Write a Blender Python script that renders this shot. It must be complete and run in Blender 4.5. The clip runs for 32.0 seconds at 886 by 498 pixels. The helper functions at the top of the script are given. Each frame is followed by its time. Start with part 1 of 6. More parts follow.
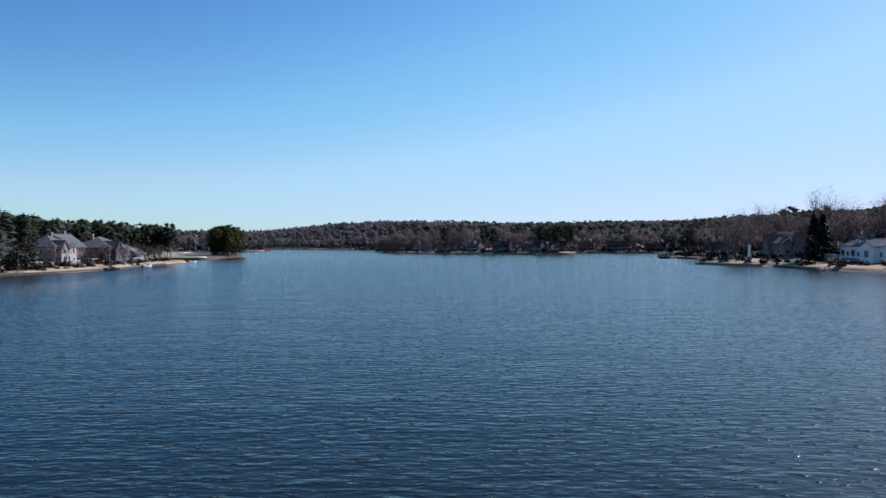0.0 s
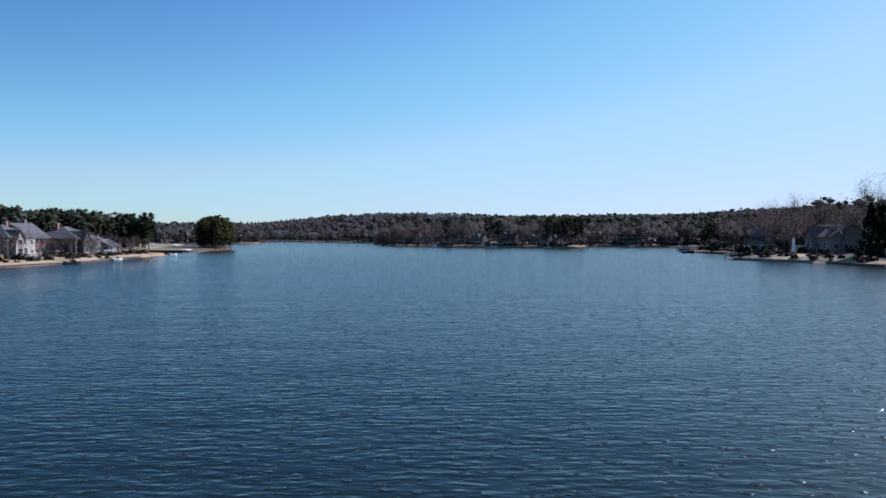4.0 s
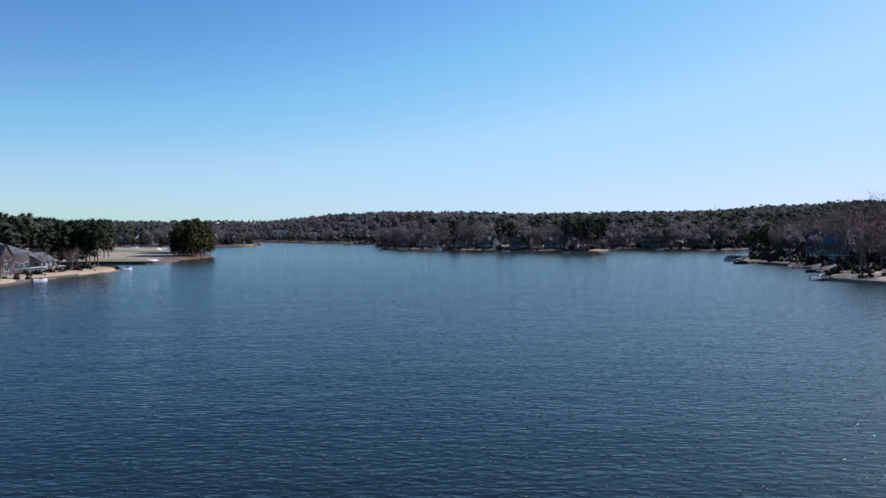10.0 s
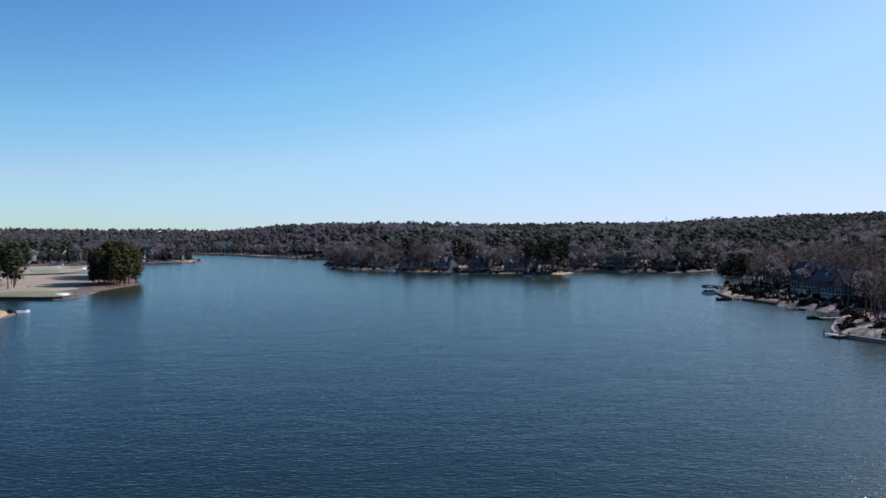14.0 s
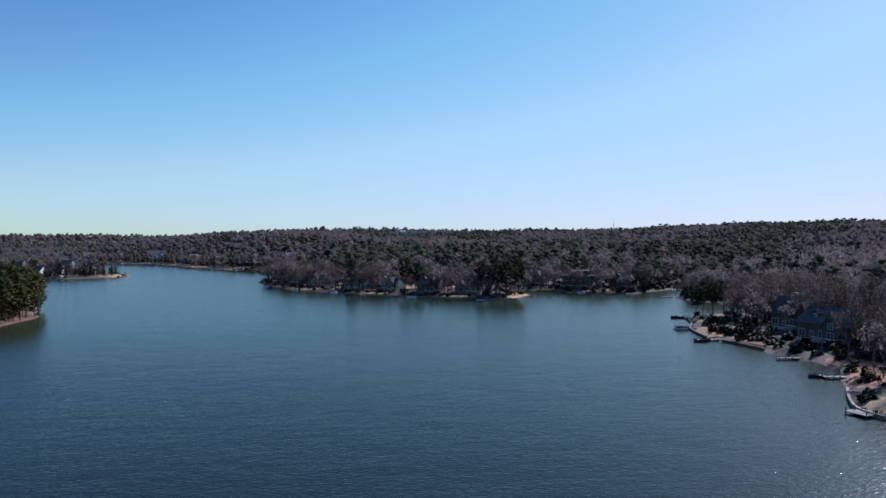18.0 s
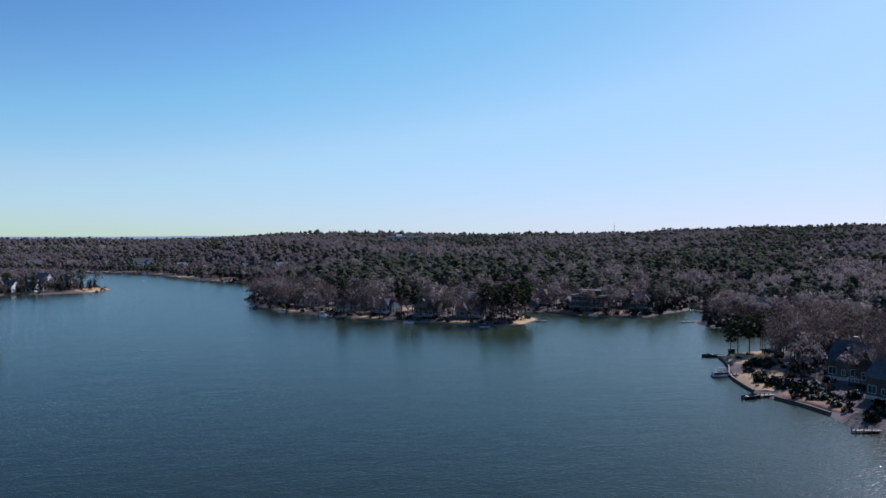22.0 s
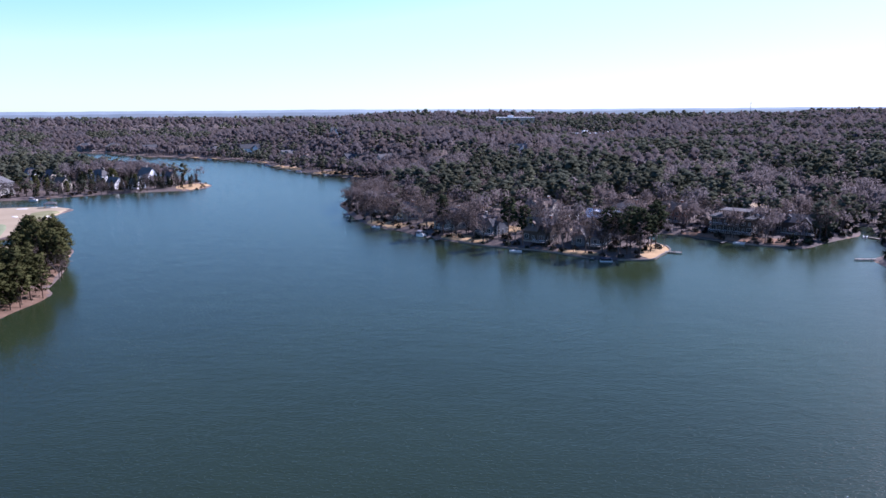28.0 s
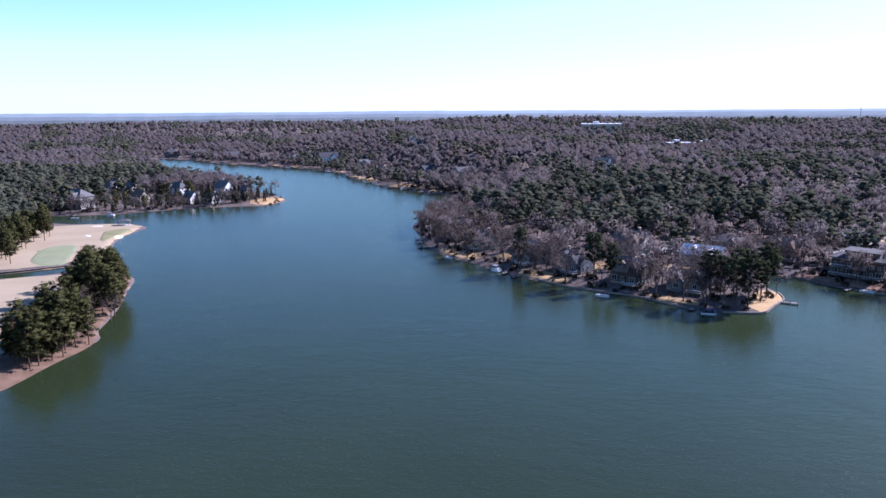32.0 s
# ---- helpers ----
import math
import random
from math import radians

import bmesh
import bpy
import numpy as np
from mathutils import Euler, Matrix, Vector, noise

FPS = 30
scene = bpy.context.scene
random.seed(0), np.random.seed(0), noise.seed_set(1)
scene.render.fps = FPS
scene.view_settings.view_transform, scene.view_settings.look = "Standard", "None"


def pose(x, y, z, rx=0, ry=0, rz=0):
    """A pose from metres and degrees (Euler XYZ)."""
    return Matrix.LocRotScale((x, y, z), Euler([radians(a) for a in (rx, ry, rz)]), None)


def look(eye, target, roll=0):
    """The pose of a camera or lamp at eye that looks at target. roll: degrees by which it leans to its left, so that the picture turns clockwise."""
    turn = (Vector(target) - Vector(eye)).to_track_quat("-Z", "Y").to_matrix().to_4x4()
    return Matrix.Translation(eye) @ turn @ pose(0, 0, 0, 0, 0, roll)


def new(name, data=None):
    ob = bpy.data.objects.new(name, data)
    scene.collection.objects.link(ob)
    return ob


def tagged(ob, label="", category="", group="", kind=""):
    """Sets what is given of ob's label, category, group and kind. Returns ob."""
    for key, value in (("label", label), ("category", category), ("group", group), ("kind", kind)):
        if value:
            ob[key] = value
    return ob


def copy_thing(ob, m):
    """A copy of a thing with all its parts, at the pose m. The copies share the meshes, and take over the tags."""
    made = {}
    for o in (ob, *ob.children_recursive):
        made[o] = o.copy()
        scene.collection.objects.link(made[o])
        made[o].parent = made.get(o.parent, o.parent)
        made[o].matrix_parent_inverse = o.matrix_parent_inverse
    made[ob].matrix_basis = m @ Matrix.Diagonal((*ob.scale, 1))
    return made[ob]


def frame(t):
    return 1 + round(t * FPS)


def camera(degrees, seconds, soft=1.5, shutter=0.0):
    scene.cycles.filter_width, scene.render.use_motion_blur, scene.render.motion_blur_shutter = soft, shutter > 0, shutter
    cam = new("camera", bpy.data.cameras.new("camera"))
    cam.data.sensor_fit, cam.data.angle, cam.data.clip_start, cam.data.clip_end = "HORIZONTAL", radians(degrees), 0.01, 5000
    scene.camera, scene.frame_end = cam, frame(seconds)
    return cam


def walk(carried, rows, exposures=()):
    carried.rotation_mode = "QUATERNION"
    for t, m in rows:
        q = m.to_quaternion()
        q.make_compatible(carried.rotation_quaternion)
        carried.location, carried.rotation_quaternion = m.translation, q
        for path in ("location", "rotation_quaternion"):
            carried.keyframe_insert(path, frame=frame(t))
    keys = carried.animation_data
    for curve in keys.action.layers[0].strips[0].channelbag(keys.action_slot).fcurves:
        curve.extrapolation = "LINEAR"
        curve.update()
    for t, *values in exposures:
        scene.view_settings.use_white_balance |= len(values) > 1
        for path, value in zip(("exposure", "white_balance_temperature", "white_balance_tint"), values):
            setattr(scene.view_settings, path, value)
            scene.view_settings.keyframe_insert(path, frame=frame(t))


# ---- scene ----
cam = camera(64.3, 32.0)
# seconds, east, north, height, yaw, pitch, roll
ROWS = [
    (0, -0.00, -0.00, 8.34, 0.40, -0.51, -0.31),
    (0.5, -0.42, 3.16, 8.37, 0.36, -0.56, -0.22),
    (1, -0.77, 6.47, 8.40, 0.34, -0.61, -0.16),
    (1.5, -1.12, 9.86, 8.37, 0.32, -0.69, -0.15),
    (2, -1.45, 13.40, 8.26, 0.31, -0.79, -0.14),
    (2.5, -1.75, 16.94, 8.13, 0.31, -0.87, -0.14),
    (3, -2.04, 20.59, 8.01, 0.32, -0.93, -0.10),
    (3.5, -2.30, 24.24, 7.88, 0.33, -0.99, -0.09),
    (5.5, -0.47, 39.85, 7.97, 0.71, -1.22, -0.10),
    (6, -0.66, 44.05, 7.81, 0.73, -1.24, -0.13),
    (6.5, -0.81, 48.23, 7.66, 0.76, -1.27, -0.14),
    (7, -0.98, 52.40, 7.53, 0.77, -1.28, -0.17),
    (7.5, -1.19, 56.51, 7.42, 0.80, -1.29, -0.22),
    (8, -1.39, 60.65, 7.80, 0.84, -1.31, -0.22),
    (8.5, -1.65, 65.18, 8.92, 0.87, -1.32, -0.25),
    (9, -1.86, 69.35, 10.19, 0.89, -1.35, -0.24),
    (9.5, -2.01, 73.20, 11.35, 0.94, -1.36, -0.25),
    (10, -2.25, 77.36, 12.55, 0.94, -1.36, -0.29),
    (10.5, -2.43, 81.50, 13.75, 0.97, -1.34, -0.27),
    (11, -2.68, 85.47, 14.91, 0.98, -1.28, -0.29),
    (11.5, -2.88, 89.43, 16.07, 0.79, -1.22, -0.32),
    (12, -3.11, 92.96, 17.11, 0.34, -1.12, -0.33),
    (12.5, -3.31, 96.91, 18.38, -0.46, -1.08, -0.24),
    (13, -3.49, 100.34, 19.48, -1.23, -1.01, -0.18),
    (13.5, -3.71, 104.22, 20.75, -2.15, -0.95, -0.14),
    (14, -3.85, 107.60, 21.83, -3.00, -0.90, -0.11),
    (14.5, -4.08, 111.35, 22.91, -4.15, -0.85, -0.09),
    (15, -4.08, 115.15, 24.08, -5.25, -0.84, -0.03),
    (15.5, -4.35, 118.91, 25.19, -6.41, -0.82, -0.03),
    (17.5, -1.84, 135.38, 30.89, -7.28, -0.80, -0.10),
    (18, -1.59, 139.50, 32.28, -7.28, -0.83, -0.08),
    (18.5, -1.31, 143.69, 33.60, -7.31, -0.81, -0.04),
    (19, -0.92, 147.84, 34.91, -7.31, -0.81, -0.06),
    (19.5, -0.64, 152.27, 36.20, -7.34, -0.82, -0.08),
    (20, -0.39, 156.32, 37.55, -7.40, -0.83, -0.10),
    (20.5, -0.09, 160.45, 38.78, -7.46, -0.85, -0.14),
    (21, 0.47, 164.79, 40.14, -7.47, -0.88, -0.17),
    (21.5, 0.81, 169.04, 41.66, -7.51, -0.92, -0.17),
    (22, 1.17, 173.30, 43.01, -7.56, -0.97, -0.16),
    (22.3, 1.46, 175.89, 43.53, -7.58, -1.00, -0.17),
    (22.4, 1.55, 176.75, 43.70, -7.59, -1.35, -0.17),
    (22.5, 1.65, 177.61, 43.87, -7.60, -2.30, -0.17),
    (22.6, 1.73, 178.49, 44.21, -7.61, -3.75, -0.17),
    (22.7, 1.82, 179.37, 44.56, -7.62, -5.90, -0.17),
    (22.8, 1.90, 180.24, 44.90, -7.64, -7.75, -0.16),
    (22.9, 1.99, 181.12, 45.25, -7.65, -8.95, -0.16),
    (23, 2.07, 182.00, 45.59, -7.66, -9.64, -0.16),
    (23.5, 2.53, 186.30, 47.13, -7.70, -10.06, -0.18),
    (24, 2.96, 190.60, 48.51, -7.72, -10.07, -0.19),
    (24.5, 3.39, 194.86, 49.79, -7.76, -10.61, -0.21),
    (26.5, 5.69, 212.09, 56.25, -7.71, -11.27, -0.23),
    (27, 5.98, 216.51, 57.79, -4.04, -11.27, -0.23),
    (27.5, 6.30, 220.52, 59.47, -0.24, -11.29, -0.27),
    (28, 6.80, 225.18, 61.00, 1.53, -11.33, -0.33),
    (28.5, 7.13, 229.57, 62.30, 3.13, -11.34, -0.33),
    (29, 7.36, 233.89, 63.74, 4.55, -11.35, -0.36),
    (29.5, 7.36, 238.29, 65.02, 5.74, -11.35, -0.39),
    (30, 7.40, 242.63, 66.35, 6.89, -11.36, -0.42),
    (30.5, 7.36, 246.96, 67.57, 7.79, -11.36, -0.40),
    (31, 7.12, 251.09, 68.92, 7.99, -11.35, -0.37),
    (31.5, 6.94, 254.07, 70.15, 8.06, -11.33, -0.40),
    (32, 6.91, 255.86, 71.26, 8.14, -11.33, -0.39),
]
EXPOSURES = [(0, 0.46, 5140, 22), (12, 0.45, 5160, 22), (18, 0.40, 5180, 23), (22, 0.40, 5190, 24), (23, 0.60, 5200, 28), (24, 0.98, 5230, 35), (27.5, 1.15, 5220, 35), (30, 1.24, 5210, 34), (32, 1.26, 5210, 34)]
walk(cam, [(t, pose(x, y, z, 90 + pitch, 0, yaw) @ pose(0, 0, 0, 0, 0, roll)) for t, x, y, z, yaw, pitch, roll in ROWS], EXPOSURES)

# ---- daylight ----
SUN_AZ, SUN_EL = 51.5, 33.0
world = bpy.data.worlds.new("world")
world.use_nodes = True
scene.world = world
wt = world.node_tree
sky = wt.nodes.new("ShaderNodeTexSky")
sky.sky_type, sky.sun_disc = "NISHITA", False
sky.sun_elevation, sky.sun_rotation = radians(SUN_EL), radians(SUN_AZ)
sky.altitude, sky.air_density, sky.dust_density, sky.ozone_density = 300.0, 1.0, 0.25, 3.4
wt.nodes["Background"].inputs["Strength"].default_value = 0.076


def clear_sky(source):
    """A dry winter sky: bright parts run to white more softly, the deep part away from the sun stays darker."""
    split, back = wt.nodes.new("ShaderNodeSeparateColor"), wt.nodes.new("ShaderNodeCombineColor")
    wt.links.new(source, split.inputs[0])
    for k, (level, to, deep, bright, knee, top) in enumerate(SKY_GRADE):
        outs = []
        for how, at, power in (("MINIMUM", level, deep), ("MAXIMUM", level, bright), ("MAXIMUM", knee, top - bright)):
            cut, ratio, curve = (wt.nodes.new("ShaderNodeMath") for _ in range(3))
            cut.operation, ratio.operation, curve.operation = how, "DIVIDE", "POWER"
            cut.inputs[1].default_value = ratio.inputs[1].default_value = at
            curve.inputs[1].default_value = power
            wt.links.new(split.outputs[k], cut.inputs[0])
            wt.links.new(cut.outputs[0], ratio.inputs[0])
            wt.links.new(ratio.outputs[0], curve.inputs[0])
            outs.append(curve.outputs[0])
        made = None
        for factor in outs:
            times = wt.nodes.new("ShaderNodeMath")
            times.operation = "MULTIPLY"
            times.inputs[1].default_value = to
            wt.links.new(factor, times.inputs[0])
            if made:
                wt.links.new(made, times.inputs[1])
            made = times.outputs[0]
        wt.links.new(made, back.inputs[k])
    return back.outputs[0]


# red, green, blue: middle level, what it becomes, power below it, power above it, level of the horizon's glare, power there
SKY_GRADE = ((1.95, 1.98, 1.7, 1.34, 3.6, 0.45), (3.9, 5.10, 1.45, 0.70, 5.8, 0.22), (5.7, 5.85, 1.08, 0.50, 9.0, 0.3))
wt.links.new(clear_sky(sky.outputs[0]), wt.nodes["Background"].inputs["Color"])
sun = new("sun", bpy.data.lights.new("sun", "SUN"))
sun.data.energy, sun.data.angle, sun.data.color = 5.0, radians(0.53), (1.0, 0.93, 0.82)
sun.matrix_world = look((200 * math.sin(radians(SUN_AZ)), 200 * math.cos(radians(SUN_AZ)), 200 * math.tan(radians(SUN_EL))), (0, 0, 0))

# ---- materials ----
def surface(name, dark, light, size=1.0, rough=0.8, bump=0.0, metal=0.0, fine=6.0, vary=0.0, attr="", spec=0.3, thin=0.0, alt=None):
    """Two colours mixed by a broad and a fine noise of real-world size (metres), with optional variation from thing to thing, also towards a second pair."""
    m = bpy.data.materials.new(name)
    m.use_nodes = True
    nt = m.node_tree
    n, ln = nt.nodes, nt.links
    b = n["Principled BSDF"]
    geo = n.new("ShaderNodeNewGeometry")
    big, small = n.new("ShaderNodeTexNoise"), n.new("ShaderNodeTexNoise")
    big.inputs["Scale"].default_value, small.inputs["Scale"].default_value = 1 / size, fine / size
    big.inputs["Detail"].default_value, small.inputs["Detail"].default_value = 3, 4
    for tex in (big, small):
        ln.new(geo.outputs["Position"], tex.inputs["Vector"])
    mix = n.new("ShaderNodeMath")
    mix.operation = "MULTIPLY_ADD"
    mix.inputs[1].default_value, mix.inputs[2].default_value = 0.55, 0.0
    ln.new(big.outputs["Fac"], mix.inputs[0])
    add = n.new("ShaderNodeMath")
    add.operation = "MULTIPLY_ADD"
    add.inputs[1].default_value = 0.45
    ln.new(small.outputs["Fac"], add.inputs[0])
    ln.new(mix.outputs[0], add.inputs[2])
    ramp = n.new("ShaderNodeValToRGB")
    ramp.color_ramp.elements[0].position, ramp.color_ramp.elements[1].position = 0.32, 0.68
    ramp.color_ramp.elements[0].color, ramp.color_ramp.elements[1].color = (*dark, 1), (*light, 1)
    ln.new(add.outputs[0], ramp.inputs[0])
    out = ramp.outputs[0]
    if vary:
        if attr:
            rnd = n.new("ShaderNodeAttribute")
            rnd.attribute_name = attr
            src = rnd.outputs["Fac"]
        else:
            src = n.new("ShaderNodeObjectInfo").outputs["Random"]
        if alt:
            other, blend, wide = n.new("ShaderNodeValToRGB"), n.new("ShaderNodeMix"), n.new("ShaderNodeMath")
            other.color_ramp.elements[0].position, other.color_ramp.elements[1].position = 0.32, 0.68
            other.color_ramp.elements[0].color, other.color_ramp.elements[1].color = (*alt[0], 1), (*alt[1], 1)
            ln.new(add.outputs[0], other.inputs[0])
            blend.data_type, wide.operation = "RGBA", "PINGPONG"
            wide.inputs[1].default_value = 0.29
            ln.new(src, wide.inputs[0])
            scale = n.new("ShaderNodeMath")
            scale.operation = "MULTIPLY"
            scale.inputs[1].default_value = 3.4
            ln.new(wide.outputs[0], scale.inputs[0])
            ln.new(scale.outputs[0], blend.inputs[0])
            ln.new(out, blend.inputs[6])
            ln.new(other.outputs[0], blend.inputs[7])
            out = blend.outputs[2]
        rng = n.new("ShaderNodeMapRange")
        rng.inputs["To Min"].default_value, rng.inputs["To Max"].default_value = 1 - vary, 1 + vary
        ln.new(src, rng.inputs["Value"])
        hsv = n.new("ShaderNodeHueSaturation")
        ln.new(rng.outputs[0], hsv.inputs["Value"])
        ln.new(out, hsv.inputs["Color"])
        out = hsv.outputs[0]
    ln.new(out, b.inputs["Base Color"])
    b.inputs["Roughness"].default_value, b.inputs["Metallic"].default_value = rough, metal
    b.inputs["Specular IOR Level"].default_value = spec
    if thin:
        lit, both = n.new("ShaderNodeBsdfTranslucent"), n.new("ShaderNodeMixShader")
        ln.new(out, lit.inputs["Color"])
        both.inputs[0].default_value = thin
        ln.new(b.outputs[0], both.inputs[1])
        ln.new(lit.outputs[0], both.inputs[2])
        ln.new(both.outputs[0], n["Material Output"].inputs["Surface"])
    if bump:
        bp = n.new("ShaderNodeBump")
        bp.inputs["Strength"].default_value, bp.inputs["Distance"].default_value = 0.6, bump
        ln.new(add.outputs[0], bp.inputs["Height"])
        ln.new(bp.outputs[0], b.inputs["Normal"])
    return m


# needles and twigs of the woods stay paler than near ones, for haze
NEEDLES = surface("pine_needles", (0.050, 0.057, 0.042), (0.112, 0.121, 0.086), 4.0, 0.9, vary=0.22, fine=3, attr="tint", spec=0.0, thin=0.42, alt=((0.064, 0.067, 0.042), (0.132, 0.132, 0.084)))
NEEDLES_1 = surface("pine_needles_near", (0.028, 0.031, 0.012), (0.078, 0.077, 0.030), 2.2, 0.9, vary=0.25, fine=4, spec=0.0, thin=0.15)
# these two: a darker pine green with backlit shade put into the colour
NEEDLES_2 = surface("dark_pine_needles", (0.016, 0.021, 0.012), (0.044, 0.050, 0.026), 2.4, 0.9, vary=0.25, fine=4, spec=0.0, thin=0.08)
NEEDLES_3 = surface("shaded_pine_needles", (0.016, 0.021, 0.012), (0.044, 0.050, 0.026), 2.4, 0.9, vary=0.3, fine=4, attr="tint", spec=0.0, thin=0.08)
BARK = surface("pine_bark", (0.055, 0.035, 0.025), (0.16, 0.10, 0.07), 0.6, 0.9, spec=0.15)
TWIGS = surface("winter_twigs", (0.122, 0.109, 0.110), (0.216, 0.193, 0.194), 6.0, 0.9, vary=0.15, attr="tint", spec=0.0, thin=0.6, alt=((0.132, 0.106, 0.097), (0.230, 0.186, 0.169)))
# near twigs darkened in the base colour for backlit shade
TWIGS_1 = surface("winter_twigs_backlit", (0.070, 0.055, 0.052), (0.160, 0.130, 0.123), 4.0, 0.9, vary=0.35, spec=0.0, thin=0.06, alt=((0.078, 0.056, 0.044), (0.176, 0.132, 0.106)))
GREY_BARK = surface("grey_bark", (0.055, 0.045, 0.041), (0.145, 0.122, 0.110), 0.8, 0.9, vary=0.3, spec=0.15)
HEDGE = surface("hedge_leaves", (0.011, 0.018, 0.009), (0.034, 0.046, 0.020), 0.8, 0.7, vary=0.3, spec=0.25)
SCRUB = surface("undergrowth_leaves", (0.030, 0.028, 0.018), (0.110, 0.082, 0.055), 5.0, 0.85, vary=0.45, attr="tint", spec=0.15)
DRY_BUSH = surface("dry_bush", (0.10, 0.065, 0.040), (0.24, 0.165, 0.10), 0.8, 0.9, vary=0.3, spec=0.1)
DRY_GRASS = surface("dormant_lawn", (0.30, 0.215, 0.12), (0.43, 0.325, 0.195), 9.0, 0.95, 0.03, fine=25, spec=0.1)
FAIRWAY = surface("dormant_fairway", (0.275, 0.215, 0.135), (0.365, 0.29, 0.19), 22.0, 0.95, 0.02, fine=30, spec=0.1)
GREEN_TURF = surface("putting_green_turf", (0.180, 0.195, 0.100), (0.235, 0.248, 0.140), 12.0, 0.95, 0.01, fine=20, spec=0.15)
OLIVE_TURF = surface("olive_turf", (0.16, 0.155, 0.07), (0.25, 0.23, 0.12), 9.0, 0.95, 0.02, fine=20, spec=0.1)
BUNKER_SAND = surface("white_bunker_sand", (0.60, 0.57, 0.52), (0.74, 0.71, 0.67), 3.0, 0.95, 0.02, spec=0.1)
SAND = surface("orange_sand", (0.31, 0.195, 0.088), (0.46, 0.315, 0.162), 5.0, 0.95, 0.03, fine=12, spec=0.1)
STRAW = surface("pine_straw", (0.15, 0.080, 0.045), (0.32, 0.19, 0.11), 4.0, 0.95, 0.04, fine=12, spec=0.1)
# the same straw, darkened to paint in the shade under the trees
DARK_STRAW = surface("shaded_pine_straw", (0.085, 0.052, 0.034), (0.19, 0.122, 0.08), 4.0, 0.95, 0.04, fine=12, spec=0.1)
CONCRETE = surface("concrete", (0.289, 0.272, 0.246), (0.476, 0.459, 0.425), 2.0, 0.85, 0.01, vary=0.15)
# white window frames, greyed in the base colour to stand for shade
TRIM = surface("shaded_white_trim", (0.40, 0.39, 0.37), (0.54, 0.53, 0.50), 2.5, 0.6, vary=0.05)
TIMBER = surface("weathered_timber", (0.128, 0.104, 0.084), (0.288, 0.248, 0.208), 1.0, 0.85, 0.01, vary=0.25)
DARK_TIMBER = surface("creosoted_timber", (0.05, 0.038, 0.028), (0.13, 0.10, 0.075), 1.0, 0.85, 0.01, vary=0.25)
STONE = surface("field_stone", (0.14, 0.119, 0.098), (0.294, 0.259, 0.217), 0.7, 0.9, 0.03, vary=0.2)
BRICK = surface("red_brick", (0.17, 0.075, 0.055), (0.32, 0.165, 0.12), 0.8, 0.9, 0.01, vary=0.15)
SHINGLE = surface("grey_shingles", (0.070, 0.067, 0.066), (0.160, 0.153, 0.150), 0.9, 0.9, 0.02, fine=5, vary=0.2, spec=0.08)
SHINGLE_BROWN = surface("brown_shingles", (0.10, 0.075, 0.06), (0.21, 0.165, 0.13), 0.9, 0.9, 0.02, fine=5, vary=0.2, spec=0.08)
SHINGLE_DARK = surface("charcoal_shingles", (0.045, 0.045, 0.05), (0.11, 0.11, 0.115), 0.9, 0.9, 0.02, fine=5, vary=0.2, spec=0.08)
METAL_ROOF = surface("pale_metal_roof", (0.50, 0.52, 0.54), (0.68, 0.70, 0.72), 2.0, 0.7, spec=0.1)
WHITE_PAINT = surface("white_paint", (0.66, 0.65, 0.62), (0.82, 0.81, 0.79), 2.5, 0.6, vary=0.05)
CREAM = surface("cream_siding", (0.30, 0.262, 0.208), (0.405, 0.358, 0.295), 2.5, 0.7, vary=0.1)
TAUPE = surface("taupe_siding", (0.15, 0.129, 0.109), (0.231, 0.204, 0.177), 2.5, 0.75, vary=0.15)
BLUE_GREY = surface("blue_grey_siding", (0.085, 0.094, 0.108), (0.145, 0.158, 0.176), 2.5, 0.7, vary=0.12)
BROWN_SIDING = surface("brown_siding", (0.048, 0.035, 0.028), (0.095, 0.073, 0.058), 2.5, 0.75, vary=0.15)
STUCCO = surface("grey_stucco", (0.204, 0.19, 0.173), (0.299, 0.286, 0.262), 2.5, 0.85, vary=0.12)
CANVAS_BLUE = surface("navy_canvas", (0.015, 0.02, 0.04), (0.04, 0.05, 0.09), 0.8, 0.8)
CANVAS_GREY = surface("grey_canvas", (0.16, 0.16, 0.17), (0.28, 0.28, 0.29), 0.8, 0.8)
ALUMINIUM = surface("aluminium", (0.55, 0.56, 0.57), (0.72, 0.73, 0.74), 0.8, 0.35, metal=0.9)
VINYL = surface("white_vinyl", (0.52, 0.51, 0.49), (0.68, 0.67, 0.64), 0.6, 0.5)
DARK_HULL = surface("black_gelcoat", (0.012, 0.012, 0.016), (0.035, 0.035, 0.042), 0.8, 0.25)
RED_CLAY = surface("red_clay_bank", (0.26, 0.125, 0.075), (0.46, 0.27, 0.17), 3.0, 0.95, 0.05, fine=10, spec=0.1)
# air haze mixed into the ridge colours, paler with distance
HAZE = surface("distant_ridge_haze", (0.19, 0.235, 0.262), (0.225, 0.27, 0.295), 400.0, 1.0, spec=0.0)
HAZE_MID = surface("middle_ridge_haze", (0.125, 0.155, 0.172), (0.165, 0.195, 0.21), 160.0, 1.0, spec=0.0)
HAZE_NEAR = surface("near_ridge_haze", (0.082, 0.098, 0.108), (0.13, 0.145, 0.152), 70.0, 1.0, spec=0.0)
STEEL = surface("galvanised_steel", (0.30, 0.31, 0.32), (0.45, 0.46, 0.47), 1.0, 0.5, metal=0.8)


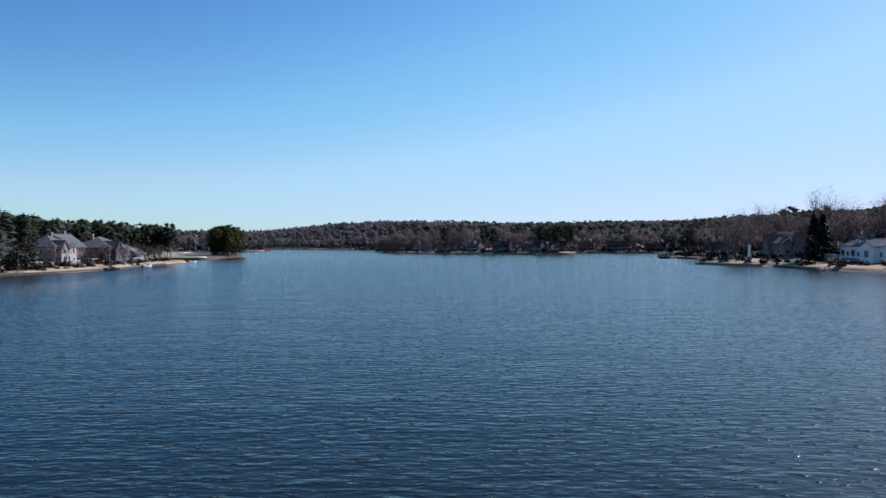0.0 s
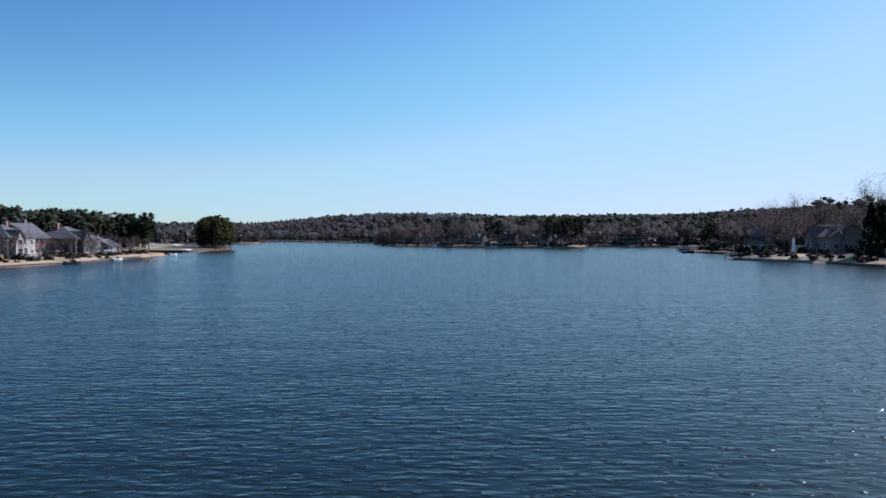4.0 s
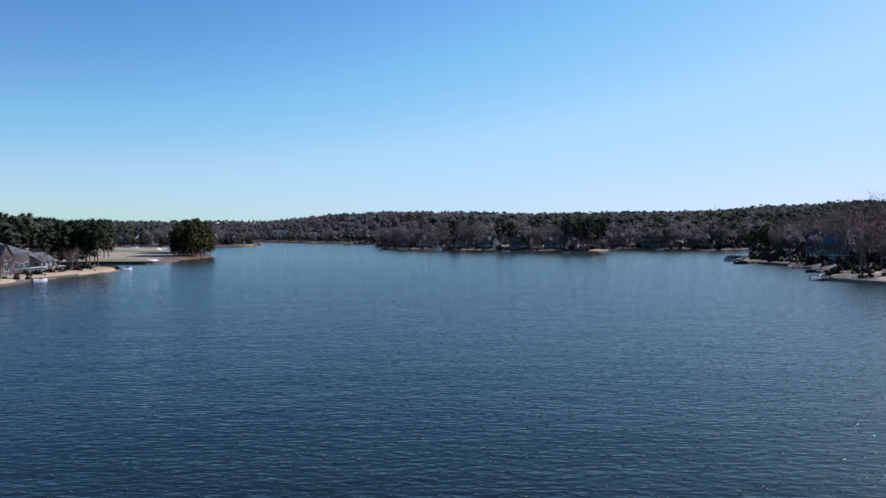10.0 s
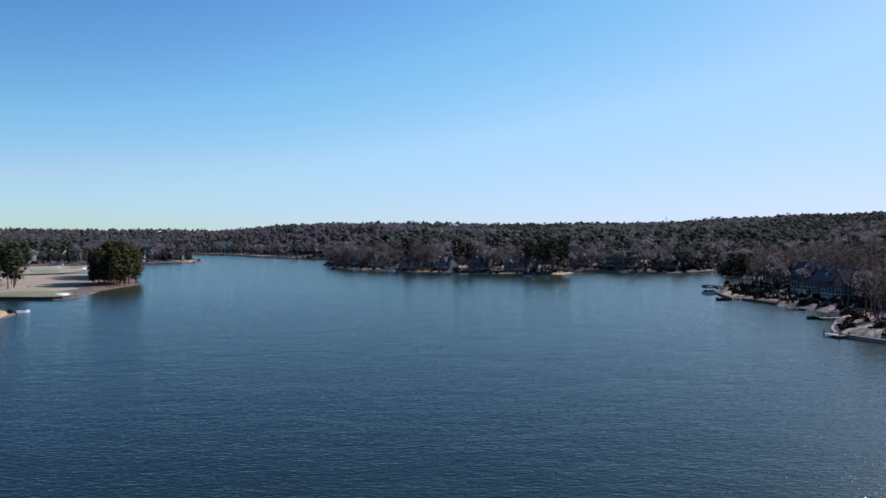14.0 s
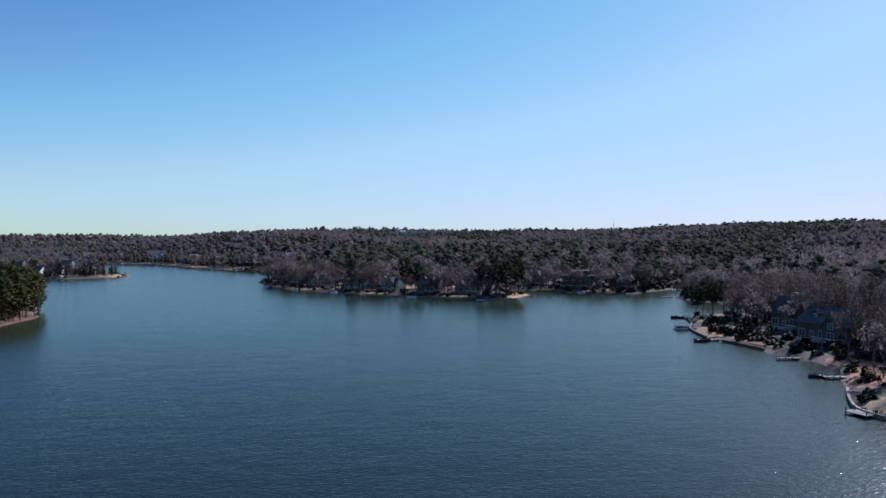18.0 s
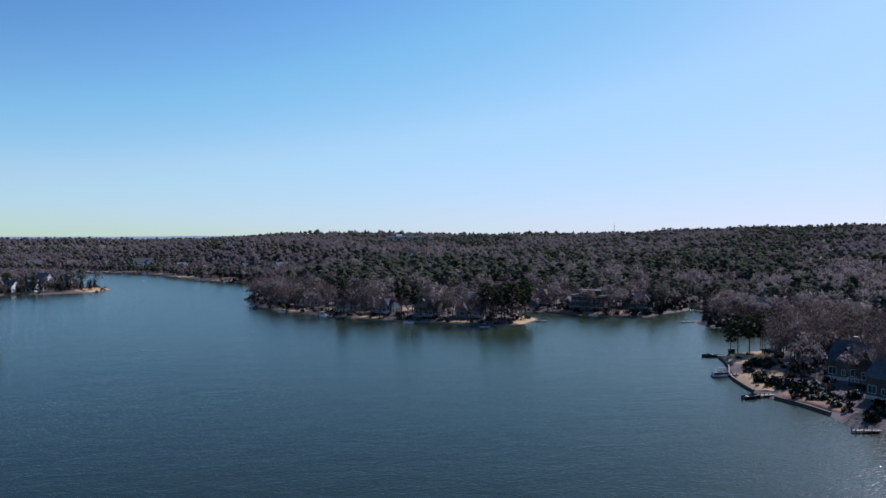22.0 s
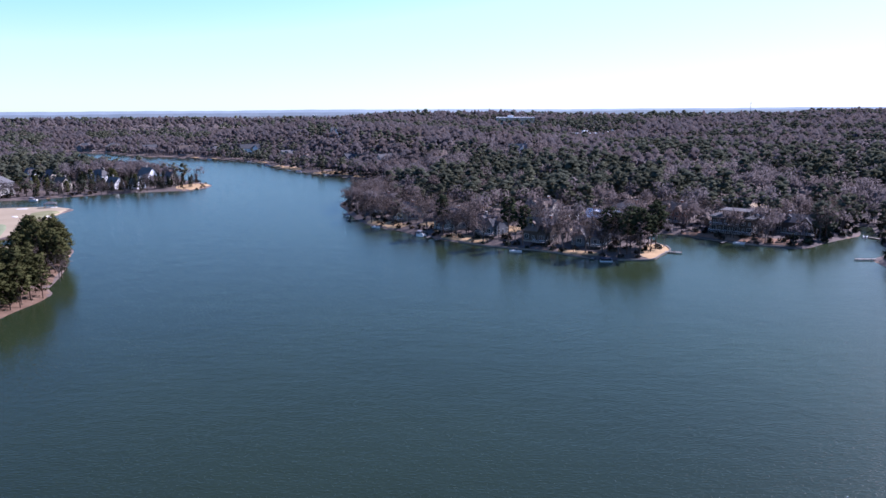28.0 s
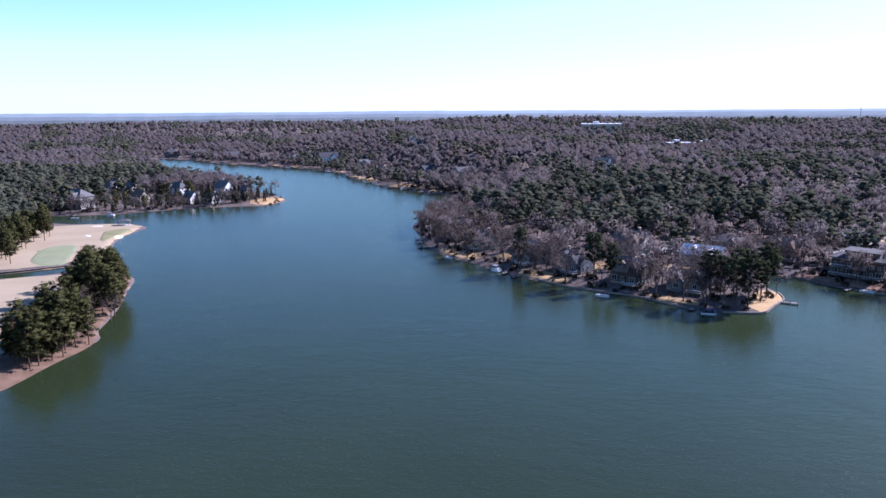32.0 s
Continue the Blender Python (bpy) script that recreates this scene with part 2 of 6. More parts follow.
def glass():
    m = bpy.data.materials.new("window_glass")
    m.use_nodes = True
    b = m.node_tree.nodes["Principled BSDF"]
    b.inputs["Base Color"].default_value = (0.02, 0.024, 0.03, 1)
    b.inputs["Roughness"].default_value, b.inputs["IOR"].default_value = 0.05, 1.5
    return m


GLASS = glass()


def lake_water():
    """Dark green water, glossy, with wind ripples of several sizes and scattered steep wavelets that catch the sun."""
    m = bpy.data.materials.new("lake_water")
    m.use_nodes = True
    nt = m.node_tree
    n, ln = nt.nodes, nt.links
    b = n["Principled BSDF"]
    b.inputs["Roughness"].default_value, b.inputs["IOR"].default_value = 0.025, 1.33
    b.inputs["Specular IOR Level"].default_value = 0.5
    geo = n.new("ShaderNodeNewGeometry")
    patch = n.new("ShaderNodeTexNoise")
    patch.inputs["Scale"].default_value, patch.inputs["Detail"].default_value = 0.011, 3
    ln.new(geo.outputs["Position"], patch.inputs["Vector"])
    ramp = n.new("ShaderNodeValToRGB")
    ramp.color_ramp.elements[0].position, ramp.color_ramp.elements[1].position = 0.3, 0.7
    ramp.color_ramp.elements[0].color, ramp.color_ramp.elements[1].color = (0.0186, 0.0282, 0.0108, 1), (0.0226, 0.0340, 0.0132, 1)
    ln.new(patch.outputs["Fac"], ramp.inputs[0])
    # the open southern water lies in the wind
    split, windy = n.new("ShaderNodeSeparateXYZ"), n.new("ShaderNodeMapRange")
    windy.inputs["From Min"].default_value, windy.inputs["From Max"].default_value = 230, 420
    windy.inputs["To Min"].default_value, windy.inputs["To Max"].default_value = 1.4, 1.0
    ln.new(geo.outputs["Position"], split.inputs[0])
    ln.new(split.outputs["Y"], windy.inputs["Value"])
    # base colour shifted by y for changing exposure: darker south, lighter green north
    deep, depth = n.new("ShaderNodeMix"), n.new("ShaderNodeMapRange")
    deep.data_type = "RGBA"
    depth.inputs["From Min"].default_value, depth.inputs["From Max"].default_value = 200, 400
    ln.new(split.outputs["Y"], depth.inputs["Value"])
    ln.new(depth.outputs[0], deep.inputs[0])
    deep.inputs[6].default_value = (0.0098, 0.0160, 0.0114, 1)
    ln.new(ramp.outputs[0], deep.inputs[7])
    ln.new(deep.outputs[2], b.inputs["Base Color"])
    last = None
    for scale, stretch, dist, sparse in ((0.11, 0.7, 0.10, False), (0.5, 0.45, 0.056, False), (2.1, 0.42, 0.059, False), (5.0, 0.5, 0.012, False), (2.4, 0.7, 0.041, True)):
        mp = n.new("ShaderNodeMapping")
        mp.inputs["Scale"].default_value = (scale * stretch, scale, scale)
        mp.inputs["Rotation"].default_value = (0, 0, radians(-14 + 30 * stretch))
        ln.new(geo.outputs["Position"], mp.inputs["Vector"])
        tex = n.new("ShaderNodeTexNoise")
        tex.inputs["Scale"].default_value, tex.inputs["Detail"].default_value = 1.0, 1
        ln.new(mp.outputs[0], tex.inputs["Vector"])
        height = tex.outputs["Fac"]
        if sparse:
            crest = n.new("ShaderNodeMapRange")
            crest.interpolation_type = "SMOOTHSTEP"
            crest.inputs["From Min"].default_value, crest.inputs["From Max"].default_value = 0.60, 0.80
            ln.new(height, crest.inputs["Value"])
            height = crest.outputs[0]
        bp = n.new("ShaderNodeBump")
        bp.inputs["Strength"].default_value, bp.inputs["Distance"].default_value = 1.0, dist
        if not sparse:
            gust = n.new("ShaderNodeMath")
            gust.operation = "MULTIPLY"
            gust.inputs[1].default_value = dist
            ln.new(windy.outputs[0], gust.inputs[0])
            ln.new(gust.outputs[0], bp.inputs["Distance"])
        ln.new(height, bp.inputs["Height"])
        if last:
            ln.new(last, bp.inputs["Normal"])
        last = bp.outputs[0]
    # constant lean of the normals south, added so reflections come from higher sky
    lean, face, unit = n.new("ShaderNodeCombineXYZ"), n.new("ShaderNodeVectorMath"), n.new("ShaderNodeVectorMath")
    push = n.new("ShaderNodeMath")
    push.operation, unit.operation = "MULTIPLY", "NORMALIZE"
    push.inputs[1].default_value = -0.048
    ln.new(windy.outputs[0], push.inputs[0])
    ln.new(push.outputs[0], lean.inputs["Y"])
    ln.new(last, face.inputs[0])
    ln.new(lean.outputs[0], face.inputs[1])
    ln.new(face.outputs[0], unit.inputs[0])
    last = unit.outputs[0]
    ln.new(last, b.inputs["Normal"])
    # ruffled part of the surface, too fine for single waves
    ruffled = n.new("ShaderNodeBsdfPrincipled")
    ruffled.inputs["Roughness"].default_value, ruffled.inputs["IOR"].default_value = 0.30, 1.33
    ruffled.inputs["Specular IOR Level"].default_value = 0.5
    ln.new(deep.outputs[2], ruffled.inputs["Base Color"])
    ln.new(last, ruffled.inputs["Normal"])
    both = n.new("ShaderNodeMixShader")
    both.inputs[0].default_value = 0.10
    ln.new(b.outputs[0], both.inputs[1])
    ln.new(ruffled.outputs[0], both.inputs[2])
    ln.new(both.outputs[0], n["Material Output"].inputs["Surface"])
    return m


WATER = lake_water()


def forest_floor():
    """Leaf litter inland, pale clay and sand in a ragged strip along the shore."""
    m = surface("forest_floor", (0.082, 0.062, 0.052), (0.172, 0.134, 0.112), 14.0, 0.95, 0.05, fine=14, spec=0.1)
    nt = m.node_tree
    n, ln = nt.nodes, nt.links
    b = n["Principled BSDF"]
    base = b.inputs["Base Color"].links[0].from_socket
    at = n.new("ShaderNodeAttribute")
    at.attribute_name = "shore"
    geo = n.new("ShaderNodeNewGeometry")
    tex = n.new("ShaderNodeTexNoise")
    tex.inputs["Scale"].default_value, tex.inputs["Detail"].default_value = 0.13, 5
    ln.new(geo.outputs["Position"], tex.inputs["Vector"])
    wob = n.new("ShaderNodeMath")
    wob.operation = "MULTIPLY_ADD"
    wob.inputs[1].default_value = -30.0
    ln.new(tex.outputs["Fac"], wob.inputs[0])
    ln.new(at.outputs["Fac"], wob.inputs[2])
    rng = n.new("ShaderNodeMapRange")
    rng.inputs["From Min"].default_value, rng.inputs["From Max"].default_value = -20.0, -17.0
    rng.inputs["To Min"].default_value, rng.inputs["To Max"].default_value = 1.0, 0.0
    ln.new(wob.outputs[0], rng.inputs["Value"])
    mix = n.new("ShaderNodeMix")
    mix.data_type = "RGBA"
    mix.inputs[7].default_value = (0.31, 0.19, 0.108, 1)
    ln.new(rng.outputs[0], mix.inputs[0])
    ln.new(base, mix.inputs[6])
    ln.new(mix.outputs[2], b.inputs["Base Color"])
    return m


FLOOR = forest_floor()

# ---- plan of the lake: shore in metres, water to the right when walking down each list ----
LEFT_SHORE = [(-165, -160), (-142, 60), (-130, 130), (-122, 185), (-116, 203), (-112, 230), (-112.5, 250), (-116.5, 270), (-116, 290), (-115, 304), (-115, 314), (-121, 323),
              (-132, 328), (-150, 336), (-168, 346), (-176, 355), (-166, 363), (-150, 365), (-129, 364), (-125, 378), (-128, 396), (-132.5, 415), (-132.3, 430), (-131, 442), (-131, 452), (-136.5, 459)]
GROVE_SHORE = [(-141.5, 474), (-148.5, 491), (-158, 511), (-167, 530), (-186, 541), (-202, 536), (-214, 526), (-229, 518), (-262, 502), (-300, 486), (-306, 496),
               (-266, 512), (-232, 529), (-221, 537), (-211, 547), (-208, 562), (-216, 588), (-226, 610), (-231, 625), (-233, 641), (-234, 654)]
INLET_SHORE = [(-246, 663), (-262, 664), (-278, 660), (-300, 661), (-332, 668), (-348, 677), (-342, 686), (-322, 694), (-289, 704), (-276, 718), (-256, 729),
               (-238, 743), (-216, 752), (-203, 756), (-195, 770), (-194, 784), (-199, 798), (-214, 816)]
ARM_SHORE = [(-250, 850), (-300, 900), (-360, 950), (-420, 1010), (-468, 1075), (-515, 1140), (-562, 1215), (-545, 1230), (-505, 1220), (-420, 1152), (-362, 1126),
             (-312, 1095), (-278, 1078), (-230, 1037), (-194, 980), (-156, 920), (-134, 897), (-108, 875), (-92, 852), (-72, 832)]
PENINSULA_SHORE = [(-57, 800), (-58, 760), (-66, 720), (-72, 690), (-71, 671), (-65, 653), (-58, 631), (-50, 608), (-38, 588), (-26, 577), (-15, 563), (-5, 553),
                   (5, 545), (16, 536), (25, 531), (37, 526), (47, 520), (54, 513), (61, 508), (74, 505), (83, 505), (90, 515), (97, 525), (98, 536)]
COVE_SHORE = [(95, 550), (98, 563), (104, 567), (111, 563), (119, 554), (128, 543), (141, 534), (155, 529), (170, 541), (186, 553), (196, 560), (203, 572),
              (211, 588), (216, 586), (208, 568), (200, 551), (186, 520), (173, 508), (170, 496), (172, 478), (186, 458), (187, 436), (170, 422)]
RIGHT_SHORE = [(148, 416), (133, 408), (125, 390), (118.5, 376), (114, 364), (111, 353), (112, 346), (114, 337), (115, 328), (112, 315), (118, 310), (116, 301),
               (109, 288), (102, 276), (95, 266), (91, 257), (94, 247), (97, 238), (102, 230), (104, 218), (106, 205), (108, 190), (112, 177), (120, 150), (137, 100), (152, 40), (175, -160)]


def smooth_line(points, steps=4, closed=True):
    """A Catmull-Rom curve through the points."""
    p = np.array(points, float)
    n = len(p)
    out = []
    for i in range(n if closed else n - 1):
        a, b, c, d = (p[(i + k) % n] if closed else p[min(max(i + k, 0), n - 1)] for k in (-1, 0, 1, 2))
        for s in range(steps):
            t = s / steps
            out.append(0.5 * ((2 * b) + (c - a) * t + (2 * a - 5 * b + 4 * c - d) * t * t + (3 * b - a - 3 * c + d) * t ** 3))
    if not closed:
        out.append(p[-1])
    return np.array(out)


SHORE = smooth_line(LEFT_SHORE + GROVE_SHORE + INLET_SHORE + ARM_SHORE + PENINSULA_SHORE + COVE_SHORE + RIGHT_SHORE, 3)


def shore_distance(x, y):
    """Metres from the waterline: positive on land, negative on the lake."""
    pts = np.stack([np.ravel(x), np.ravel(y)], 1).astype(float)
    a, b = SHORE, np.roll(SHORE, -1, 0)
    ab = b - a
    length = (ab ** 2).sum(1)
    res = np.empty(len(pts))
    for i in range(0, len(pts), 20000):
        p = pts[i:i + 20000, None]
        t = np.clip(((p - a) * ab).sum(2) / length, 0, 1)
        near = np.sqrt((((a + t[..., None] * ab) - p) ** 2).sum(2).min(1))
        cross = ((a[:, 1] > p[..., 1]) != (b[:, 1] > p[..., 1])) & (p[..., 0] < ab[:, 0] * (p[..., 1] - a[:, 1]) / np.where(ab[:, 1] == 0, 1e-9, ab[:, 1]) + a[:, 0])
        res[i:i + 20000] = np.where(cross.sum(1) % 2 == 1, -near, near)
    return res.reshape(np.shape(x))


def ease(v, lo, hi):
    t = np.clip((v - lo) / (hi - lo), 0, 1)
    return t * t * (3 - 2 * t)


def ground(x, y, s=None):
    """Height of the land: a low bank at the water, then hills, gentle on the golf course and steeper on the wooded side."""
    x, y = np.asarray(x, float), np.asarray(y, float)
    s = shore_distance(x, y) if s is None else s
    wooded = ease(x + 0.12 * (y - 300), -150, 60)
    rise = 0.015 + 0.05 * wooded
    z = np.where(s < 3, np.maximum(0.34 * s, -3.0), 1.0 + rise * 300 * (1 - np.exp(-(s - 4) / 300)))
    z = z + (19 - 7 * wooded) * ease(s, 200, 1000)
    for hx, hy, r, up in ((-950, 1700, 450, 18), (-450, 1850, 450, 13.5), (-420, 1380, 300, -8), (-250, 1300, 170, 20), (-115, 1085, 160, 18), (-60, 930, 110, 2.6), (60, 900, 160, 5.5), (60, 1150, 180, -1.9), (153, 1300, 260, 2.1),
                          (349, 1025, 220, -5.7), (420, 1400, 260, 2.4), (600, 920, 270, 13), (760, 1250, 280, 12), (120, 720, 110, -3), (0, 1600, 300, 11.5)):
        z = z + up * np.exp(-((x - hx) ** 2 + (y - hy) ** 2) / r ** 2) * ease(s, 20, 120)
    z = z + ease(s, 15, 220) * (1.6 * np.sin(x / 61 + 1.3) * np.cos(y / 83 + 0.4) + 1.0 * np.sin(x / 27 - y / 35))
    z = z + ease(s, 500, 1500) * 3.5 * np.sin(x / 420 + 0.8) * np.cos(y / 510)
    z = z - 28 * ease(np.hypot(x, y), 1480, 2700) * (s > 0)
    return z


def lift(x, y):
    return float(ground(x, y))


def triangle_mesh(name, verts, faces, materials, index=None, tint=None, normals=None):
    me = bpy.data.meshes.new(name)
    verts, faces = np.asarray(verts, np.float32), np.asarray(faces, np.int32)
    me.vertices.add(len(verts))
    me.vertices.foreach_set("co", verts.ravel())
    me.loops.add(faces.size)
    me.loops.foreach_set("vertex_index", faces.ravel())
    me.polygons.add(len(faces))
    me.polygons.foreach_set("loop_start", np.arange(0, faces.size, faces.shape[1], dtype=np.int32))
    for m in materials:
        me.materials.append(m)
    if index is not None:
        me.polygons.foreach_set("material_index", np.asarray(index, np.int32))
    if tint is not None:
        at = me.attributes.new("tint", "FLOAT", "POINT")
        at.data.foreach_set("value", np.asarray(tint, np.float32))
    if normals is not None:
        me.polygons.foreach_set("use_smooth", np.ones(len(me.polygons), bool))
        at = me.attributes.new("custom_normal", "FLOAT_VECTOR", "POINT")
        at.data.foreach_set("vector", np.asarray(normals, np.float32).ravel())
    me.update(calc_edges=True)
    return me


def steps_from(lo, hi, fine, most, growth):
    """Coordinates that are evenly fine between lo and hi and grow coarser out to the horizon."""
    mid = list(np.arange(lo, hi + 0.1, fine))
    for sign in (-1, 1):
        at, step = (lo if sign < 0 else hi), fine
        while abs(at) < most:
            step *= growth
            at += sign * step
            mid.append(at)
    return np.array(sorted(mid))


def build_ground():
    xs, ys = steps_from(-420, 260, 4.0, 6500, 1.14), steps_from(150, 900, 4.0, 6500, 1.09)
    gx, gy = np.meshgrid(xs, ys)
    s = shore_distance(gx, gy)
    gz = ground(gx, gy, s)
    nx, ny = len(xs), len(ys)
    i = (np.arange(ny - 1)[:, None] * nx + np.arange(nx - 1)).ravel()
    me = triangle_mesh("ground", np.stack([gx, gy, gz], -1).reshape(-1, 3), np.stack([i, i + 1, i + nx + 1, i + nx], 1), [FLOOR])
    at = me.attributes.new("shore", "FLOAT", "POINT")
    at.data.foreach_set("value", s.ravel().astype(np.float32))
    me.polygons.foreach_set("use_smooth", np.ones(len(me.polygons), bool))
    tagged(new("ground", me), "leaf-littered wooded hills with pale sandy banks round the lake", "ground", kind="structure")


build_ground()


def build_water():
    me = triangle_mesh("water", [(-700, -400, 0), (320, -400, 0), (320, 1350, 0), (-700, 1350, 0)], [(0, 1, 2, 3)], [WATER])
    tagged(new("water", me), "dark blue-green lake with small wind ripples", "lake", kind="structure")


build_water()


def build_distance():
    """Three rows of low hills at the rim of the plain, coloured with haze."""
    n = 420
    for r, top, m, label in ((3560, 27, HAZE_NEAR, "wooded hills at the rim of the plain, tinted with painted haze"), (4120, 41, HAZE_MID, "hills beyond the plain in painted blue haze"), (4640, 52, HAZE, "hills on the horizon in painted pale blue haze")):
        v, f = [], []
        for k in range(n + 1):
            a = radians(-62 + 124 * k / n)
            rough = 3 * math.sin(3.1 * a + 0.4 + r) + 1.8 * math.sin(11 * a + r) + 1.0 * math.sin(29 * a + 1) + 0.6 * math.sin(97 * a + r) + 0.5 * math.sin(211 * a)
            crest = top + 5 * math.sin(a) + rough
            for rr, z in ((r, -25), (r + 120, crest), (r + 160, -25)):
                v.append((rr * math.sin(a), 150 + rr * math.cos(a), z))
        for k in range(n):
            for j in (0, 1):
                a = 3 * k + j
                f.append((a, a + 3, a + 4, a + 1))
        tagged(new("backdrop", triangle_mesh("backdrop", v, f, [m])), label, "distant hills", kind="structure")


build_distance()

# ---- houses: x, y, facing, width, depth, eaves height, roof height, roof form, wall, roof, label ----
LEFT_HOUSES = [
    (-139, 212, 92, 18, 13, 5.0, 4.0, "hip", TAUPE, SHINGLE, "large taupe lake house with a hipped grey roof"),
    (-136, 239, 88, 13, 12, 6.0, 3.8, "hip", CREAM, SHINGLE, "cream two-storey lake house with tall windows and a grey roof"),
    (-143, 260, 90, 12, 12, 6.2, 4.6, "gable", BRICK, SHINGLE, "brick lake house with a steep grey gable and tall chimney"),
    (-137, 276, 92, 19, 16, 5.6, 4.2, "hip", BROWN_SIDING, SHINGLE, "broad brown lake house under a long hipped grey roof"),
    (-132, 293, 92, 8.5, 8.5, 3.2, 2.4, "gable", CREAM, SHINGLE, "small cream sunroom wing with a grey gable"),
]
RIGHT_HOUSES = [
    (130, 213, -92, 24, 11, 4.4, 2.0, "gable", WHITE_PAINT, SHINGLE, "white lake house with two decks and a grey roof"),
    (127, 262, -95, 18, 12, 5.0, 4.0, "gable", TAUPE, SHINGLE_BROWN, "taupe lake house with a steep brown gable"),
    (139, 330, -72, 16, 12, 5.4, 4.2, "gable", BROWN_SIDING, SHINGLE_DARK, "large dark brown lake house with white-framed windows"),
    (145, 354, -62, 15, 12, 5.0, 5.0, "gable", BROWN_SIDING, SHINGLE_DARK, "dark brown lake house with several steep gables"),
    (142, 292, -80, 15, 13, 5.6, 4.2, "gable", TAUPE, SHINGLE_DARK, "taupe lake house among bare trees"),
    (205, 498, -70, 18, 12, 6.4, 3.6, "gable", BROWN_SIDING, SHINGLE_DARK, "dark brown house above the cove with a white balcony"),
    (226, 462, -70, 17, 13, 6.0, 4.0, "hip", CREAM, SHINGLE_BROWN, "cream house with a brown roof in the woods"),
    (186, 380, -65, 16, 12, 6.0, 4.2, "hip", STUCCO, SHINGLE, "grey house with a pale roof in the woods"),
]
PENINSULA_HOUSES = [
    (64, 532, -25, 15, 10, 4.4, 3.0, "gable", BLUE_GREY, SHINGLE, "blue-grey lake house with a plain grey gable roof"),
    (43, 542, -28, 13, 11, 5.0, 4.8, "gable", BROWN_SIDING, SHINGLE_BROWN, "brown lake house with steep pointed gables"),
    (21, 559, -38, 14, 10, 5.0, 3.4, "gable", BLUE_GREY, SHINGLE_DARK, "blue-grey lake house with rows of windows"),
    (2, 574, -45, 14, 11, 6.0, 4.0, "gable", STUCCO, SHINGLE, "grey lake house half hidden by bare trees"),
    (-22, 604, -50, 13, 11, 5.2, 3.6, "gable", CREAM, SHINGLE, "cream lake house behind bare trees"),
    (-35, 632, -60, 13, 11, 5.8, 4.0, "gable", TAUPE, SHINGLE_BROWN, "taupe lake house near the point"),
    (24, 642, -35, 16, 12, 3.6, 2.6, "hip", CREAM, SHINGLE_BROWN, "cream house with a pale brown roof in the woods"),
    (49, 592, -30, 15, 12, 6.0, 4.2, "gable", CREAM, SHINGLE_BROWN, "cream house with a sunlit brown roof"),
    (78, 575, -30, 17, 11, 5.2, 3.4, "gable", STUCCO, METAL_ROOF, "grey house with a pale metal roof"),
    (98, 612, -35, 14, 11, 3.6, 2.8, "hip", TAUPE, SHINGLE, "taupe house with a grey roof in the woods"),
]
COVE_HOUSES = [
    (138, 562, -38, 19, 12, 7.2, 1.6, "shed", BROWN_SIDING, SHINGLE_DARK, "dark modern lake house with flat roofs and wide decks"),
    (118, 592, -35, 14, 11, 5.8, 3.6, "gable", BRICK, SHINGLE_BROWN, "red-brown house behind the cove"),
    (166, 560, -30, 17, 11, 5.6, 3.0, "gable", BROWN_SIDING, SHINGLE_DARK, "dark house with a low roof beside the cove"),
    (160, 625, -35, 16, 12, 3.6, 2.6, "hip", CREAM, SHINGLE, "cream house with a pale roof in the woods"),
    (200, 640, -40, 15, 12, 3.6, 2.6, "hip", STUCCO, SHINGLE, "grey house in the woods"),
]
FAR_POINT_HOUSES = [
    (-330, 726, -18, 21, 12, 8.2, 5.2, "hip", STUCCO, SHINGLE, "large grey stucco house with a tall hipped roof"),
    (-376, 862, -20, 15.6, 11.2, 6.3, 5.4, "gable", WHITE_PAINT, SHINGLE, "white house with steep gables"),
    (-347, 800, -20, 12.5, 10.4, 6.4, 5.6, "gable", WHITE_PAINT, SHINGLE, "white house with a steep front gable"),
    (-333, 802, -20, 9, 9.4, 6.0, 4.4, "gable", CREAM, SHINGLE, "cream house behind dark cedars"),
    (-322, 830, -20, 17, 10.4, 6.3, 4.6, "hip", TAUPE, SHINGLE_BROWN, "taupe house with a long brown roof"),
    (-299, 757, -22, 10, 9, 5.0, 4.0, "gable", CREAM, SHINGLE_BROWN, "cream house near the inlet"),
    (-293, 803, -22, 16, 10, 6.0, 4.6, "hip", WHITE_PAINT, SHINGLE, "whitish house under a wide grey roof"),
    (-258, 757, -25, 9.6, 9.0, 4.6, 4.6, "gable", WHITE_PAINT, SHINGLE, "white lake house with pointed gables"),
    (-243, 761, -25, 9.2, 9.0, 4.0, 3.8, "gable", WHITE_PAINT, SHINGLE, "white lake house with pointed gables"),
    (-254, 806, -25, 12, 10.4, 6.6, 5.6, "gable", WHITE_PAINT, SHINGLE, "white house with a steep pale roof"),
    (-228, 788, -30, 7.0, 7.0, 5.0, 5.4, "gable", CREAM, SHINGLE_DARK, "turreted cream house with a very steep roof"),
    (-410, 800, -15, 13.3, 10.4, 5.6, 3.9, "hip", TAUPE, SHINGLE, "taupe house under tall pines"),
]
